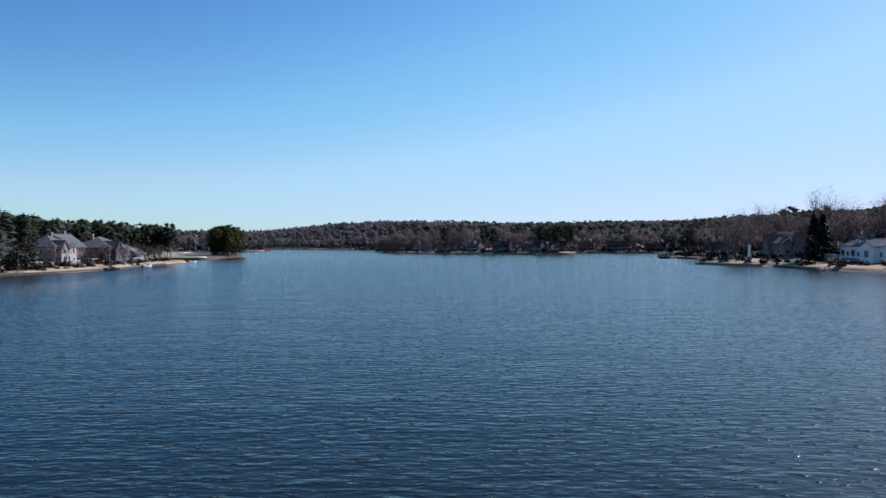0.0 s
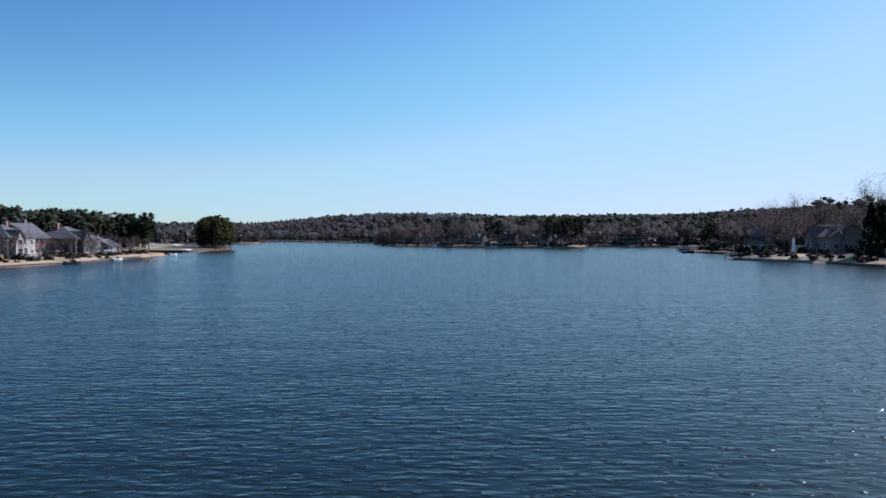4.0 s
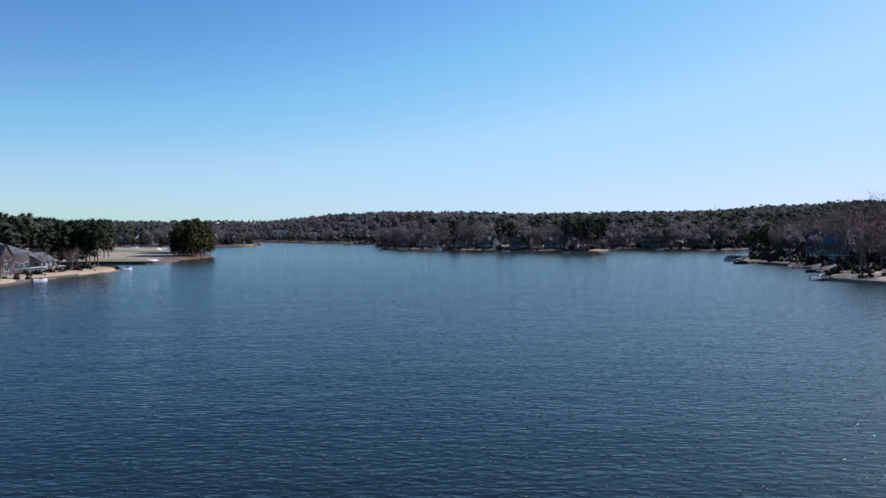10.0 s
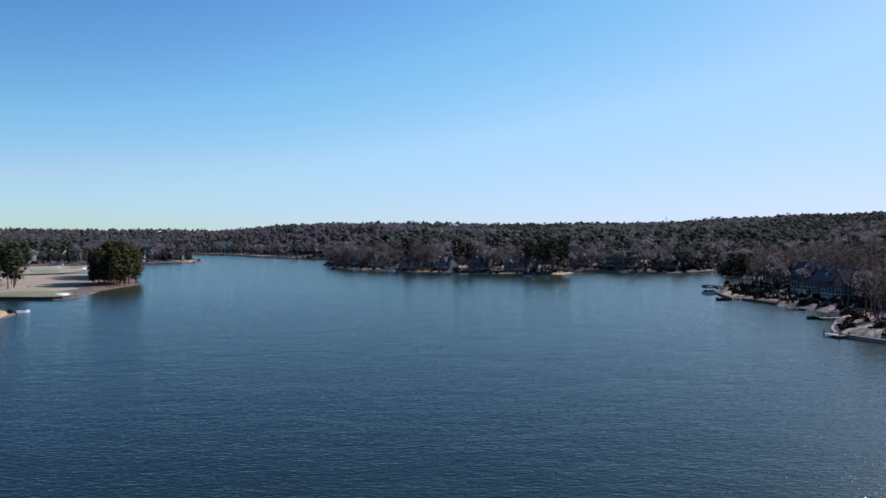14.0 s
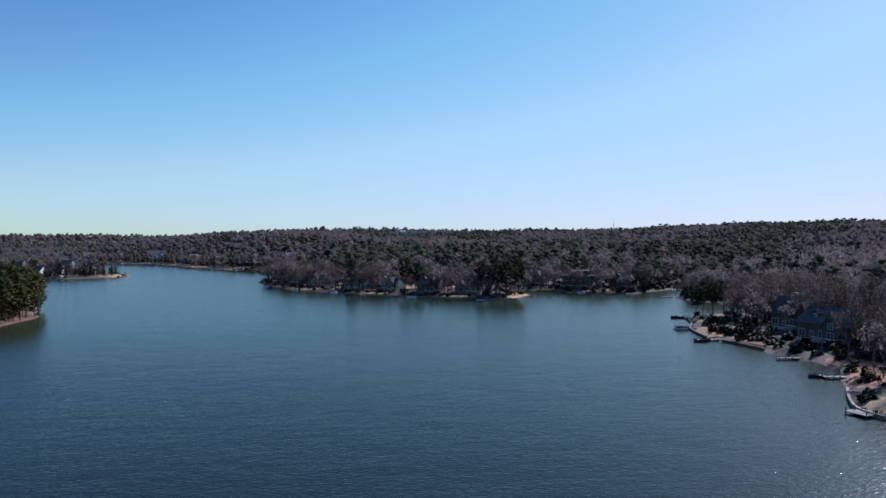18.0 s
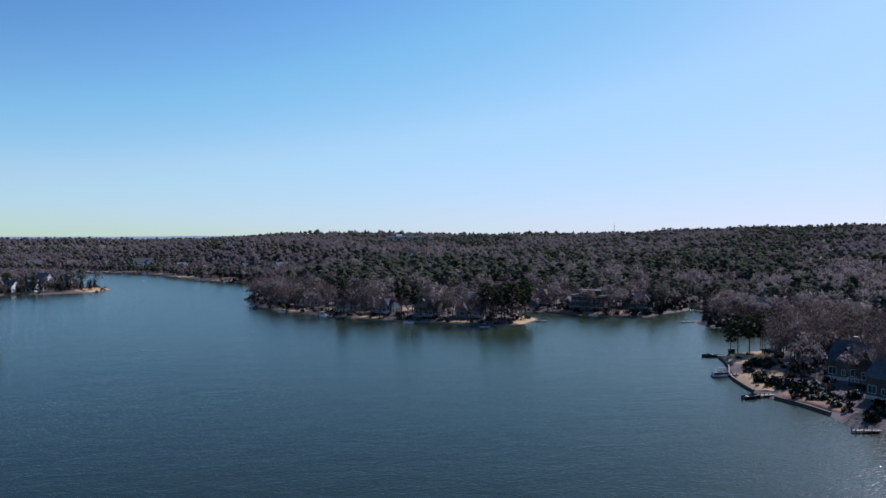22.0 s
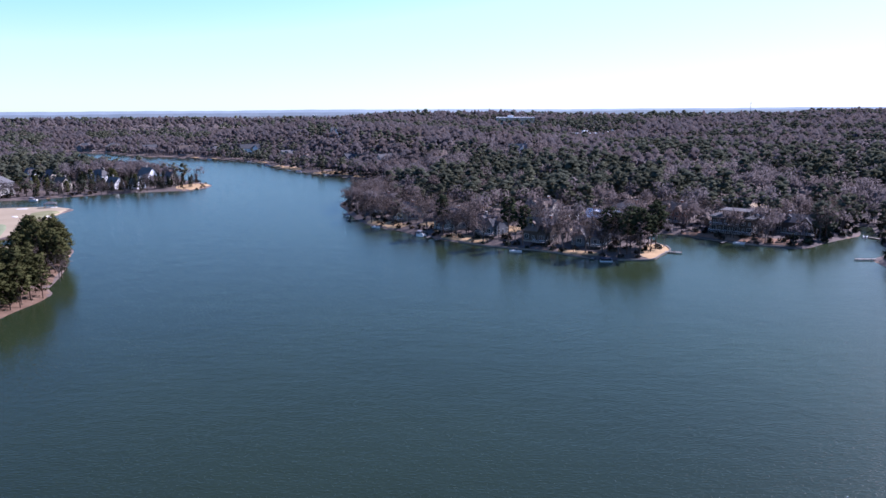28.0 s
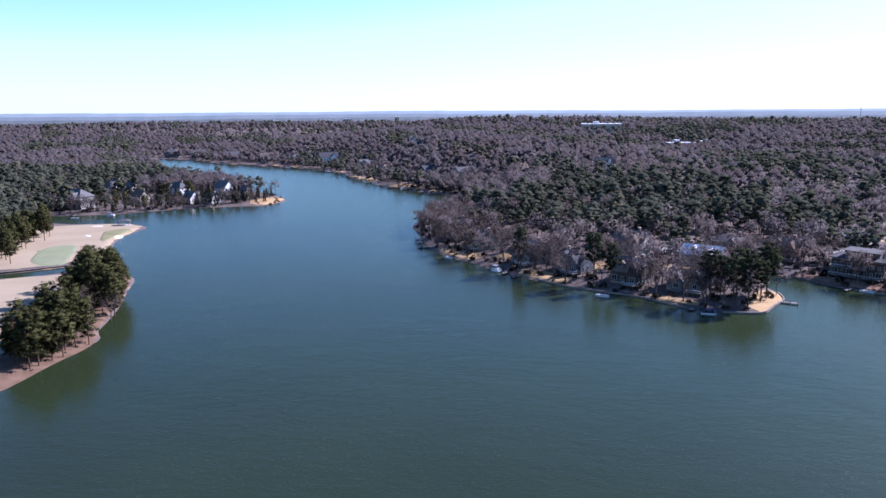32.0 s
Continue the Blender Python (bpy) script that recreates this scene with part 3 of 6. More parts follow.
FAR_SHORE_HOUSES = [
    (-262, 1124, 20, 24, 14, 7.5, 5.0, "gable", WHITE_PAINT, SHINGLE, "large white house above the far shore"),
    (-425, 1200, 30, 18, 13, 6.4, 5.0, "gable", STUCCO, SHINGLE, "grey house on the far shore"),
    (-362, 1168, 30, 18, 13, 6.4, 5.0, "gable", CREAM, SHINGLE_BROWN, "cream house on the far shore"),
    (-312, 1140, 30, 16, 13, 6.4, 4.6, "hip", TAUPE, SHINGLE, "taupe house on the far shore"),
    (-198, 1056, 40, 15, 12, 5.6, 4.6, "gable", CREAM, SHINGLE, "cream house above the far shore"),
    (-160, 992, 45, 14, 12, 5.4, 4.2, "hip", BRICK, SHINGLE_BROWN, "red-brick house above the far shore"),
    (-106, 942, 45, 14, 12, 5.4, 4.6, "gable", BROWN_SIDING, SHINGLE_DARK, "dark house with dark roof near the narrows"),
    (-66, 905, 40, 17, 13, 6.4, 5.4, "gable", STUCCO, SHINGLE, "grey house with white gables near the narrows"),
    (-500, 1250, 20, 22, 14, 6.6, 5.0, "hip", TAUPE, SHINGLE, "large taupe house at the head of the lake"),
    (-545, 1255, 10, 20, 14, 6.6, 5.0, "hip", BLUE_GREY, SHINGLE, "blue-grey house at the head of the lake"),
    (-150, 1130, 20, 18, 13, 7.0, 5.0, "gable", WHITE_PAINT, SHINGLE, "white house in the far woods"),
    (60, 890, -10, 18, 13, 7.0, 5.0, "gable", WHITE_PAINT, SHINGLE, "white house deep in the woods"),
]
HOUSES = LEFT_HOUSES + RIGHT_HOUSES + PENINSULA_HOUSES + COVE_HOUSES + FAR_POINT_HOUSES + FAR_SHORE_HOUSES
# open ground without trees: x, y, radius
CLEARINGS = [(x, y, 0.5 * max(w, d) + (1.5 if y < 700 else -1.0)) for x, y, _, w, d, *_ in HOUSES]
CLEARINGS += [(-222, 575, 20), (-228, 548, 16), (-240, 640, 20), (-238, 600, 18), (-190, 465, 50), (-215, 500, 34), (-165, 480, 16), (-150, 390, 22), (-172, 420, 20), (-155, 440, 20), (-262, 590, 36), (-258, 632, 34), (-250, 560, 26), (-290, 640, 26),
              (-205, 772, 16), (48, 588, 13), (66, 564, 11), (24, 636, 14), (90, 590, 12), (155, 606, 16), (176, 640, 12), (30, 566, 9), (-10, 588, 9), (-262, 770, 34), (-225, 780, 28), (-296, 748, 30), (-290, 790, 26), (-328, 738, 20), (-340, 790, 16), (-135, 343, 17), (131, 396, 13), (124, 372, 10), (-150, 352, 18), (-124, 214, 16), (-122, 238, 15), (-124, 262, 14), (-123, 288, 14), (-124, 308, 11)]
CLEARINGS += [(95, 1395, 44), (175, 1150, 34), (-256, 1108, 15), (-262, 1120, 16), (-250, 1094, 9), (-66, 895, 9), (-422, 1190, 9), (-360, 1160, 8)]
CLEARINGS += [(x - 15 * math.sin(radians(30)), y - 15 * math.cos(radians(30)), 12) for x, y, *_ in FAR_SHORE_HOUSES]
CLEAR = np.array(CLEARINGS)

# ---- trees ----
rng = np.random.default_rng(7)


def tube(points, radii, sides=5):
    """A tapered limb along the points: vertices and triangles."""
    pts = np.asarray(points, float)
    v, f = [], []
    for k, (p, r) in enumerate(zip(pts, radii)):
        d = pts[min(k + 1, len(pts) - 1)] - pts[max(k - 1, 0)]
        d /= np.linalg.norm(d) + 1e-9
        u = np.cross(d, (0.31, 0.95, 0.05))
        u /= np.linalg.norm(u) + 1e-9
        w = np.cross(d, u)
        for s in range(sides):
            a = 2 * math.pi * s / sides
            v.append(p + r * (math.cos(a) * u + math.sin(a) * w))
    for k in range(len(pts) - 1):
        for s in range(sides):
            a, b = k * sides + s, k * sides + (s + 1) % sides
            f += [(a, b, b + sides), (a, b + sides, a + sides)]
    return np.array(v), np.array(f)


def joined(parts):
    vs, fs, n = [], [], 0
    for v, f in parts:
        vs.append(v)
        fs.append(f + n)
        n += len(v)
    return np.concatenate(vs), np.concatenate(fs)


def leaf_cloud(centres, size, g, flat=1.0, long=1.0, slim=0.8):
    """One small randomly turned leaf or needle spray at each centre."""
    n = len(centres)
    a = g.normal(size=(n, 3))
    a /= np.linalg.norm(a, axis=1, keepdims=True)
    b = np.cross(a, g.normal(size=(n, 3)))
    b /= np.linalg.norm(b, axis=1, keepdims=True)
    s = size * g.uniform(0.6, 1.4, (n, 1))
    flatten = np.array([1, 1, flat])
    v = np.stack([centres + long * a * s * flatten, centres + (-0.5 * long * a + slim * b) * s * flatten, centres + (-0.5 * long * a - slim * b) * s * flatten], 1)
    return v.reshape(-1, 3), np.arange(3 * n).reshape(-1, 3)


def bare_tree(seed, h, limbs, twigs, width, length, sides=5, spread=0.3):
    """A leafless hardwood: forked limbs and a haze of thin twigs."""
    g = np.random.default_rng(seed)
    fork = h * g.uniform(0.26, 0.4)
    lean = g.normal(0, 0.02 * h, 2)
    stem = [(0, 0, -0.02 * h), (lean[0] * 0.5, lean[1] * 0.5, fork * 0.6), (lean[0], lean[1], fork)]
    wood = [tube(stem, [0.017 * h, 0.013 * h, 0.0105 * h], sides) if sides > 4 else tube(stem[::2], [0.016 * h, 0.0105 * h], 3)]
    tips = []
    for k in range(limbs):
        a = k * 2.4 + g.uniform(-0.5, 0.5)
        out, up = spread * h * g.uniform(0.45, 1.0), h * g.uniform(0.72, 1.0)
        start = np.array([lean[0], lean[1], fork * g.uniform(0.75, 1.0)])
        end = np.array([lean[0] + math.cos(a) * out, lean[1] + math.sin(a) * out, up - 0.35 * out])
        mid = start * 0.5 + end * 0.5 + np.array([math.cos(a), math.sin(a), 0]) * 0.12 * out + (0, 0, 0.03 * h)
        wood.append(tube([start, mid, end], [0.008 * h, 0.005 * h, 0.0018 * h], 3) if sides > 4 else tube([start, end], [0.007 * h, 0.002 * h], 3))
        for t in np.linspace(0.3, 1.0, 7):
            p = start * (1 - t) ** 2 + 2 * mid * t * (1 - t) + end * t * t
            tips.append(p)
            if sides > 4 and t > 0.4:
                q = p + g.normal(size=3) * 0.07 * h + (0, 0, 0.05 * h)
                wood.append(tube([p, q], [0.0028 * h, 0.001 * h], 3))
                tips.append(q)
    tips = np.array(tips)
    root = tips[g.integers(0, len(tips), twigs)] + g.normal(size=(twigs, 3)) * 0.045 * h
    way = root - np.array([lean[0], lean[1], 0.45 * h])
    way = way / np.linalg.norm(way, axis=1, keepdims=True) + g.normal(size=(twigs, 3)) * 0.75 + (0, 0, 0.2)
    way /= np.linalg.norm(way, axis=1, keepdims=True)
    side = np.cross(way, g.normal(size=(twigs, 3)))
    side /= np.linalg.norm(side, axis=1, keepdims=True)
    ln = length * g.uniform(0.6, 1.4, (twigs, 1))
    v = np.stack([root - side * width, root + side * width, root + way * ln], 1).reshape(-1, 3)
    return joined(wood), (v, np.arange(3 * twigs).reshape(-1, 3))


def blob(at, size, g):
    """One lumpy clump of a crown: eight uneven faces, with normals that swell from its middle."""
    d = np.array([(1, 0, 0), (0, 1, 0), (-1, 0, 0), (0, -1, 0), (0, 0, 1), (0, 0, -1)], float)
    v = d * size * g.uniform(0.7, 1.25, (6, 1)) + g.normal(size=(6, 3)) * size * 0.16
    return v + at, np.array([(0, 1, 4), (1, 2, 4), (2, 3, 4), (3, 0, 4), (1, 0, 5), (2, 1, 5), (3, 2, 5), (0, 3, 5)])


def swelling(v, middle, weight):
    """Normals of a crown, part from the whole and part from the clump that a vertex belongs to."""
    n = crown_normals(v) * (1 - weight)
    out = v - middle
    n = n + weight * out / (np.linalg.norm(out, axis=1, keepdims=True) + 1e-6)
    return n / (np.linalg.norm(n, axis=1, keepdims=True) + 1e-6)


def wood_pine(seed, h, clumps, per, leaf, low=0.3, wide=0.2, sides=3):
    """A pine of the woods: uneven rounded crown of needle clumps over a bare stem."""
    g = np.random.default_rng(seed)
    parts, mids = [], []
    turn, bend = g.uniform(0, 6.28), g.normal(0, 0.012 * h, 2)
    wood = [tube([(0, 0, -0.02 * h), (bend[0] * 0.4, bend[1] * 0.4, 0.4 * h), (*bend, 0.88 * h)], [0.013 * h, 0.0095 * h, 0.004 * h], sides)]
    for k in range(clumps):
        u = (k + g.uniform(0.1, 0.9)) / clumps
        r = wide * h * math.sqrt(max(0.04, 1 - ((u - 0.42) / 0.66) ** 2)) * g.uniform(0.3, 0.95)
        a = turn + k * 2.4 + g.uniform(-0.6, 0.6)
        at = np.array([math.cos(a) * r, math.sin(a) * r, h * (low + (0.93 - low) * u)])
        grow = g.uniform(0.75, 1.25) * (14 / clumps) ** 0.4
        size = np.array([0.105, 0.105, 0.066]) * h * grow
        if sides > 4:
            wood.append(tube([(0, 0, at[2] - 0.05 * h), tuple(at)], [0.0035 * h, 0.0012 * h], 3))
        parts.append(blob(at, size * (0.8 if sides > 4 else 1.0), g))
        mids.append(np.repeat(at[None], 6, 0))
        d = g.normal(size=(per, 3))
        d /= np.linalg.norm(d, axis=1, keepdims=True)
        spray = leaf_cloud(at + d * size * g.uniform(0.75, 1.15, (per, 1)), leaf, g, 0.7, 1.3, 0.5)
        parts.append(spray)
        mids.append(np.repeat(at[None], len(spray[0]), 0))
    v, f = joined(parts)
    n = swelling(v, np.concatenate(mids), 0.4) + (0, 0, 0.55 if sides < 5 else 0.1)
    return joined(wood), (v, f, n / np.linalg.norm(n, axis=1, keepdims=True))


def wood_bare(seed, h, lobes, twigs, leaf, limbs=0, fill=0.74):
    """A leafless tree of the woods: a rounded, lobed haze of fine twigs over a stem and a few limbs."""
    g = np.random.default_rng(seed)
    wood = [tube([(0, 0, -0.02 * h), (0, 0, 0.62 * h)], [0.013 * h, 0.006 * h], 3)]
    parts, mids = [], []
    turn = g.uniform(0, 6.28)
    for k in range(lobes):
        a = turn + 2.4 * k + g.uniform(-0.4, 0.4)
        r = 0.0 if k == 0 else 0.19 * h * g.uniform(0.7, 1.15)
        at = np.array([math.cos(a) * r, math.sin(a) * r, h * (0.76 if k == 0 else g.uniform(0.5, 0.74))])
        size = np.array([0.17, 0.17, 0.19]) * h * g.uniform(0.8, 1.15)
        if 0 < k <= limbs:
            wood.append(tube([(0, 0, 0.32 * h), tuple(at)], [0.007 * h, 0.003 * h], 3))
        d = g.normal(size=(twigs, 3))
        d /= np.linalg.norm(d, axis=1, keepdims=True)
        d[:, 2] = np.where(d[:, 2] < -0.3, -d[:, 2], d[:, 2])
        v, f = joined([leaf_cloud(at + d * size * g.uniform(0.45, 1.08, (twigs, 1)) ** 0.6, leaf, g, 1.15, 1.5, 0.3), blob(at, size * fill, g)])
        parts.append((v, f))
        mids.append(np.repeat(at[None], len(v), 0))
    v, f = joined(parts)
    n = 0.4 * swelling(v, np.concatenate(mids), 0.4) + (0, 0, 0.6)
    return joined(wood), (v, f, n / np.linalg.norm(n, axis=1, keepdims=True))


def cedar(seed, h, leaves, leaf):
    """A dense dark evergreen cone."""
    g = np.random.default_rng(seed)
    t = g.uniform(0, 1, leaves) ** 0.8
    a = g.uniform(0, 2 * math.pi, leaves)
    r = 0.2 * h * (1 - t) ** 0.8 * g.uniform(0.75, 1.1, leaves) * (1 + 0.15 * np.sin(5 * a + 9 * t))
    c = np.stack([np.cos(a) * r, np.sin(a) * r, h * (0.06 + 0.94 * t)], 1)
    return tube([(0, 0, -0.02 * h), (0, 0, 0.9 * h)], [0.016 * h, 0.003 * h], 5), leaf_cloud(c, leaf, g, 0.8)


def bush(seed, h, leaves, leaf):
    g = np.random.default_rng(seed)
    d = g.normal(size=(leaves, 3))
    d /= np.linalg.norm(d, axis=1, keepdims=True)
    d[:, 2] = np.abs(d[:, 2])
    c = d * np.array([0.75, 0.75, 0.9]) * h * g.uniform(0.55, 1.0, (leaves, 1)) * (1 + 0.2 * np.sin(4 * np.arctan2(d[:, 1], d[:, 0]))[:, None])
    return leaf_cloud(c, leaf, g)


def crown_normals(v, round_by=1.0):
    """Normals that swell outward from the middle of a crown, so that a cloud of leaves is lit as one mass."""
    lo, hi = v.min(0), v.max(0)
    mid = np.array([v[:, 0].mean(), v[:, 1].mean(), lo[2] + 0.42 * (hi[2] - lo[2])])
    n = (v - mid) / np.maximum(0.5 * (hi - lo), 0.2)
    n[:, 2] += 0.15
    n = n * round_by + 0.45 * np.sin(v[:, [1, 2, 0]] * 1.9 + v[:, [2, 0, 1]] * 1.3)
    return n / (np.linalg.norm(n, axis=1, keepdims=True) + 1e-6)


def trunk_normals(v):
    n = v * (1, 1, 0) + (1e-4, 0, 0)
    return n / np.linalg.norm(n, axis=1, keepdims=True)


def covered(x, y, margin=0.0):
    """True where houses, lawns and the golf course keep the ground open."""
    d = np.hypot(np.asarray(x)[:, None] - CLEAR[:, 0], np.asarray(y)[:, None] - CLEAR[:, 1])
    return (d < CLEAR[:, 2] + margin).any(1)


def golf(x, y):
    """The open golf course, where only single trees stand."""
    return ((x > -206) & (x < -100) & (y > 362) & (y < 548)) | ((x > -272) & (x < -190) & (y > 440) & (y < 668))


def jittered(x0, x1, y0, y1, gap, g):
    gx, gy = np.meshgrid(np.arange(x0, x1, gap), np.arange(y0, y1, gap))
    x = gx.ravel() + g.uniform(-0.48, 0.48, gx.size) * gap
    y = gy.ravel() + g.uniform(-0.48, 0.48, gx.size) * gap
    keep = (x > np.minimum(-0.67 * y - 22, -0.84 * (y - 240) - 20)) & (x < np.maximum(0.65 * y + 30, 0.85 * (y - 182) + 30))
    return x[keep], y[keep]


def piney(x, y):
    """How likely a tree is a pine, stand by stand."""
    n = np.sin(x / 47 + 0.6) * np.cos(y / 58) + 0.7 * np.sin(x / 21 + y / 33) + 0.5 * np.cos(x / 131 - y / 97)
    stands = ease(n, -0.05, 0.5)
    s = shore_distance(x, y)
    p = 0.05 + 0.78 * stands
    # the long pine wood behind the wooded point
    p = np.where((x > -40) & (x < 420) & (y > 575) & (y < 900), 0.10 + 0.72 * ease(n, -0.35, 0.2), p)
    p = p - 0.30 * ease(90 - s, 0, 70)
    p = np.where(y > 900, 0.03 + 0.78 * ease(n, 0.3, 0.8), p)
    p = np.where((x > 60) & (y > 900), 0.06 + 0.76 * ease(n, -0.05, 0.45), p)
    p = np.where((x < -100) & (y < 700), 0.96, p)
    p = np.where((y > 840) & (y < 1270) & (x < 0) & (s < 60), 0.22 + 0.35 * n, p)
    p = np.where((x < -325) & (y < 930), 0.85, p)
    p = np.where((x > 90) & (y < 430), np.where(x < 160, 0.0, 0.4), p)
    return p


def forest(name, label, templates, x, y, z, scale, g, materials):
    """All trees of one far stand in one mesh."""
    pick = g.integers(0, len(templates), len(x))
    turn = g.uniform(0, 2 * math.pi, len(x))
    shade = np.clip(0.5 + 0.36 * (g.uniform(0, 1, len(x)) - 0.5) + 0.3 * np.sin(x / 19 + 2 * np.sin(y / 31)) * np.cos(y / 23), 0, 1)
    vs, fs, mi, ti, ns, n = [], [], [], [], [], 0
    for k, (wood, crown) in enumerate(templates):
        v = np.concatenate([wood[0], crown[0]])
        f = np.concatenate([wood[1], crown[1] + len(wood[0])])
        m = np.r_[np.zeros(len(wood[1]), int), np.ones(len(crown[1]), int)]
        nv = np.concatenate([trunk_normals(wood[0]), crown[2] if len(crown) > 2 else crown_normals(crown[0])])
        w = np.flatnonzero(pick == k)
        if not len(w):
            continue
        c, s = np.cos(turn[w])[:, None], np.sin(turn[w])[:, None]
        sc = scale[w][:, None]
        out = np.stack([(v[:, 0] * c - v[:, 1] * s) * sc + x[w][:, None], (v[:, 0] * s + v[:, 1] * c) * sc + y[w][:, None], v[:, 2] * sc + z[w][:, None]], -1)
        vs.append(out.reshape(-1, 3))
        ns.append(np.stack([nv[:, 0] * c - nv[:, 1] * s, nv[:, 0] * s + nv[:, 1] * c, nv[:, 2] + 0 * c], -1).reshape(-1, 3))
        fs.append((f[None] + (np.arange(len(w)) * len(v))[:, None, None] + n).reshape(-1, 3))
        mi.append(np.tile(m, len(w)))
        ti.append(np.repeat(shade[w], len(v)))
        n += len(w) * len(v)
    me = triangle_mesh(name, np.concatenate(vs), np.concatenate(fs), materials, np.concatenate(mi), np.concatenate(ti), np.concatenate(ns))
    tagged(new(name, me), label, "woods", kind="stuff")


def plant_woods():
    g = np.random.default_rng(11)
    pines = [wood_pine(40 + k, g.uniform(17, 20), 13, 8, 0.64, g.uniform(0.2, 0.42), g.uniform(0.17, 0.25)) for k in range(8)]
    bares = [wood_bare(60 + k, g.uniform(14, 18), 6, 23, 0.58, 3, 0.36) for k in range(8)]
    pines_mid = [wood_pine(80 + k, g.uniform(16, 19), 7, 3, 0.8, 0.2, g.uniform(0.22, 0.29)) for k in range(5)]
    bares_mid = [wood_bare(90 + k, g.uniform(15, 17), 4, 7, 0.84, 0, 0.95) for k in range(5)]
    pines_far = [wood_pine(100 + k, 20, 3, 2, 1.8, 0.3, 0.24) for k in range(4)]
    bares_far = [wood_bare(110 + k, 18, 3, 3, 1.4, 0, 1.05) for k in range(4)]
    bands = [(-520, 420, 175, 900, 7.9, 2.5, 170, 1.0, pines, bares), (-1100, 1300, 175, 1500, 11.4, 170, 1e9, 1.0, pines_mid, bares_mid), (-620, 0, 840, 1270, 6.6, 1.2, 60, 0.8, pines_mid, bares_mid),
             (-2700, 2600, 1500, 2900, 20, 0, 1e9, 0.95, pines_far, bares_far), (-3200, 3200, 2900, 3560, 30, 0, 1e9, 1.0, pines_far, bares_far)]
    for x0, x1, y0, y1, gap, lo, hi, grow, ps, bs in bands:
        x, y = jittered(x0, x1, y0, y1, gap, g)
        s = shore_distance(x, y)
        gaps = 0.10 + 0.16 * np.sin(x / 17 + np.cos(y / 29)) * np.sin(y / 21)
        yard = (x > 95) & (((y > 312) & (y < 405) & (s < 17)) | ((y < 276) & (s < 34)))
        keep = ~yard & (s > lo) & (s < hi) & ~covered(x, y) & ~golf(x, y) & (g.uniform(0, 1, len(x)) > gaps)
        if lo == 170:
            keep |= (s > 58) & (y > 900) & ~covered(x, y)
        x, y, s = x[keep], y[keep], s[keep]
        z = ground(x, y, s) - 0.2
        is_pine = g.uniform(0, 1, len(x)) < piney(x, y)
        size = np.where((x > 90) & (x < 150) & (y < 330), 0.85, 1.0) * g.uniform(*((0.62, 1.2) if gap < 9 else (0.86, 1.14)), len(x)) * grow * np.where(s < 40, 0.88, 1.0)
        if gap == 7.9:
            ux, uy = jittered(x0, x1, y0, y1, 5.5, g)
            us = shore_distance(ux, uy)
            few = (us > 2) & (us < 45) & ~golf(ux, uy) & ~covered(ux, uy, -1.0) & (g.uniform(0, 1, len(ux)) > np.where(ux < -100, 0.45, 0.2))
            none = (np.zeros((0, 3)), np.zeros((0, 3), int))
            forest("undergrowth", "brown and dark green winter undergrowth along the shore", [(none, bush(130 + k, 1.5, 26, 0.5)) for k in range(5)], ux[few], uy[few],
                   ground(ux[few], uy[few], us[few]) - 0.1, g.uniform(0.5, 1.7, few.sum()), g, [BARK, SCRUB])
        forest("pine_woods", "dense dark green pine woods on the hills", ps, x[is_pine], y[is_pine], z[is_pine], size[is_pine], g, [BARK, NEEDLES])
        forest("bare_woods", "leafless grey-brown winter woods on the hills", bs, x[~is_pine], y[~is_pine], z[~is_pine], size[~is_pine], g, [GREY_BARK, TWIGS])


plant_woods()


def tree_kind(name, label, wood, crown, bark, leaves):
    """A first tree of its kind with trunk and crown, kept as the model of its copies."""
    base = tagged(new(name), label, "tree")
    base.empty_display_size = 0.5
    for part_name, (v, f, *swell), m in (("trunk", wood, bark), ("crown", crown, leaves)):
        ob = new(part_name, triangle_mesh(part_name, v, f, [m], normals=swell[0] if swell else crown_normals(v, 0.8) if part_name == "crown" else None))
        ob.parent = base
    return base


def bush_mesh(made, material):
    return triangle_mesh("shrub", *made, [material], normals=crown_normals(made[0], 0.8))


PLANTED = set()


def stand(models, spots, group, g, lo=0.85, hi=1.1):
    for x, y in spots:
        ob = models[g.integers(0, len(models))]
        at, k = pose(x, y, lift(x, y) - 0.15, 0, 0, g.uniform(0, 360)), g.uniform(lo, hi)
        if ob.name in PLANTED:
            made = copy_thing(ob, at)
        else:
            PLANTED.add(ob.name)
            made = ob
            made.matrix_basis = at
        made.scale = (k, k, k * g.uniform(0.94, 1.06))
        made["group"] = group


def spread_spots(x0, x1, y0, y1, gap, lo, hi, g, skip=0.0, among=False):
    """Places for single trees within a band along the shore; among: also on the open ground between houses."""
    x, y = jittered(x0, x1, y0, y1, gap, g)
    s = shore_distance(x, y)
    built = CLEAR[:len(HOUSES)]
    taken = (np.hypot(x[:, None] - built[:, 0], y[:, None] - built[:, 1]) < built[:, 2]).any(1) if among else covered(x, y, -1.0)
    keep = (s > lo) & (s < hi) & ~taken & (g.uniform(0, 1, len(x)) >= skip)
    return list(zip(x[keep], y[keep]))


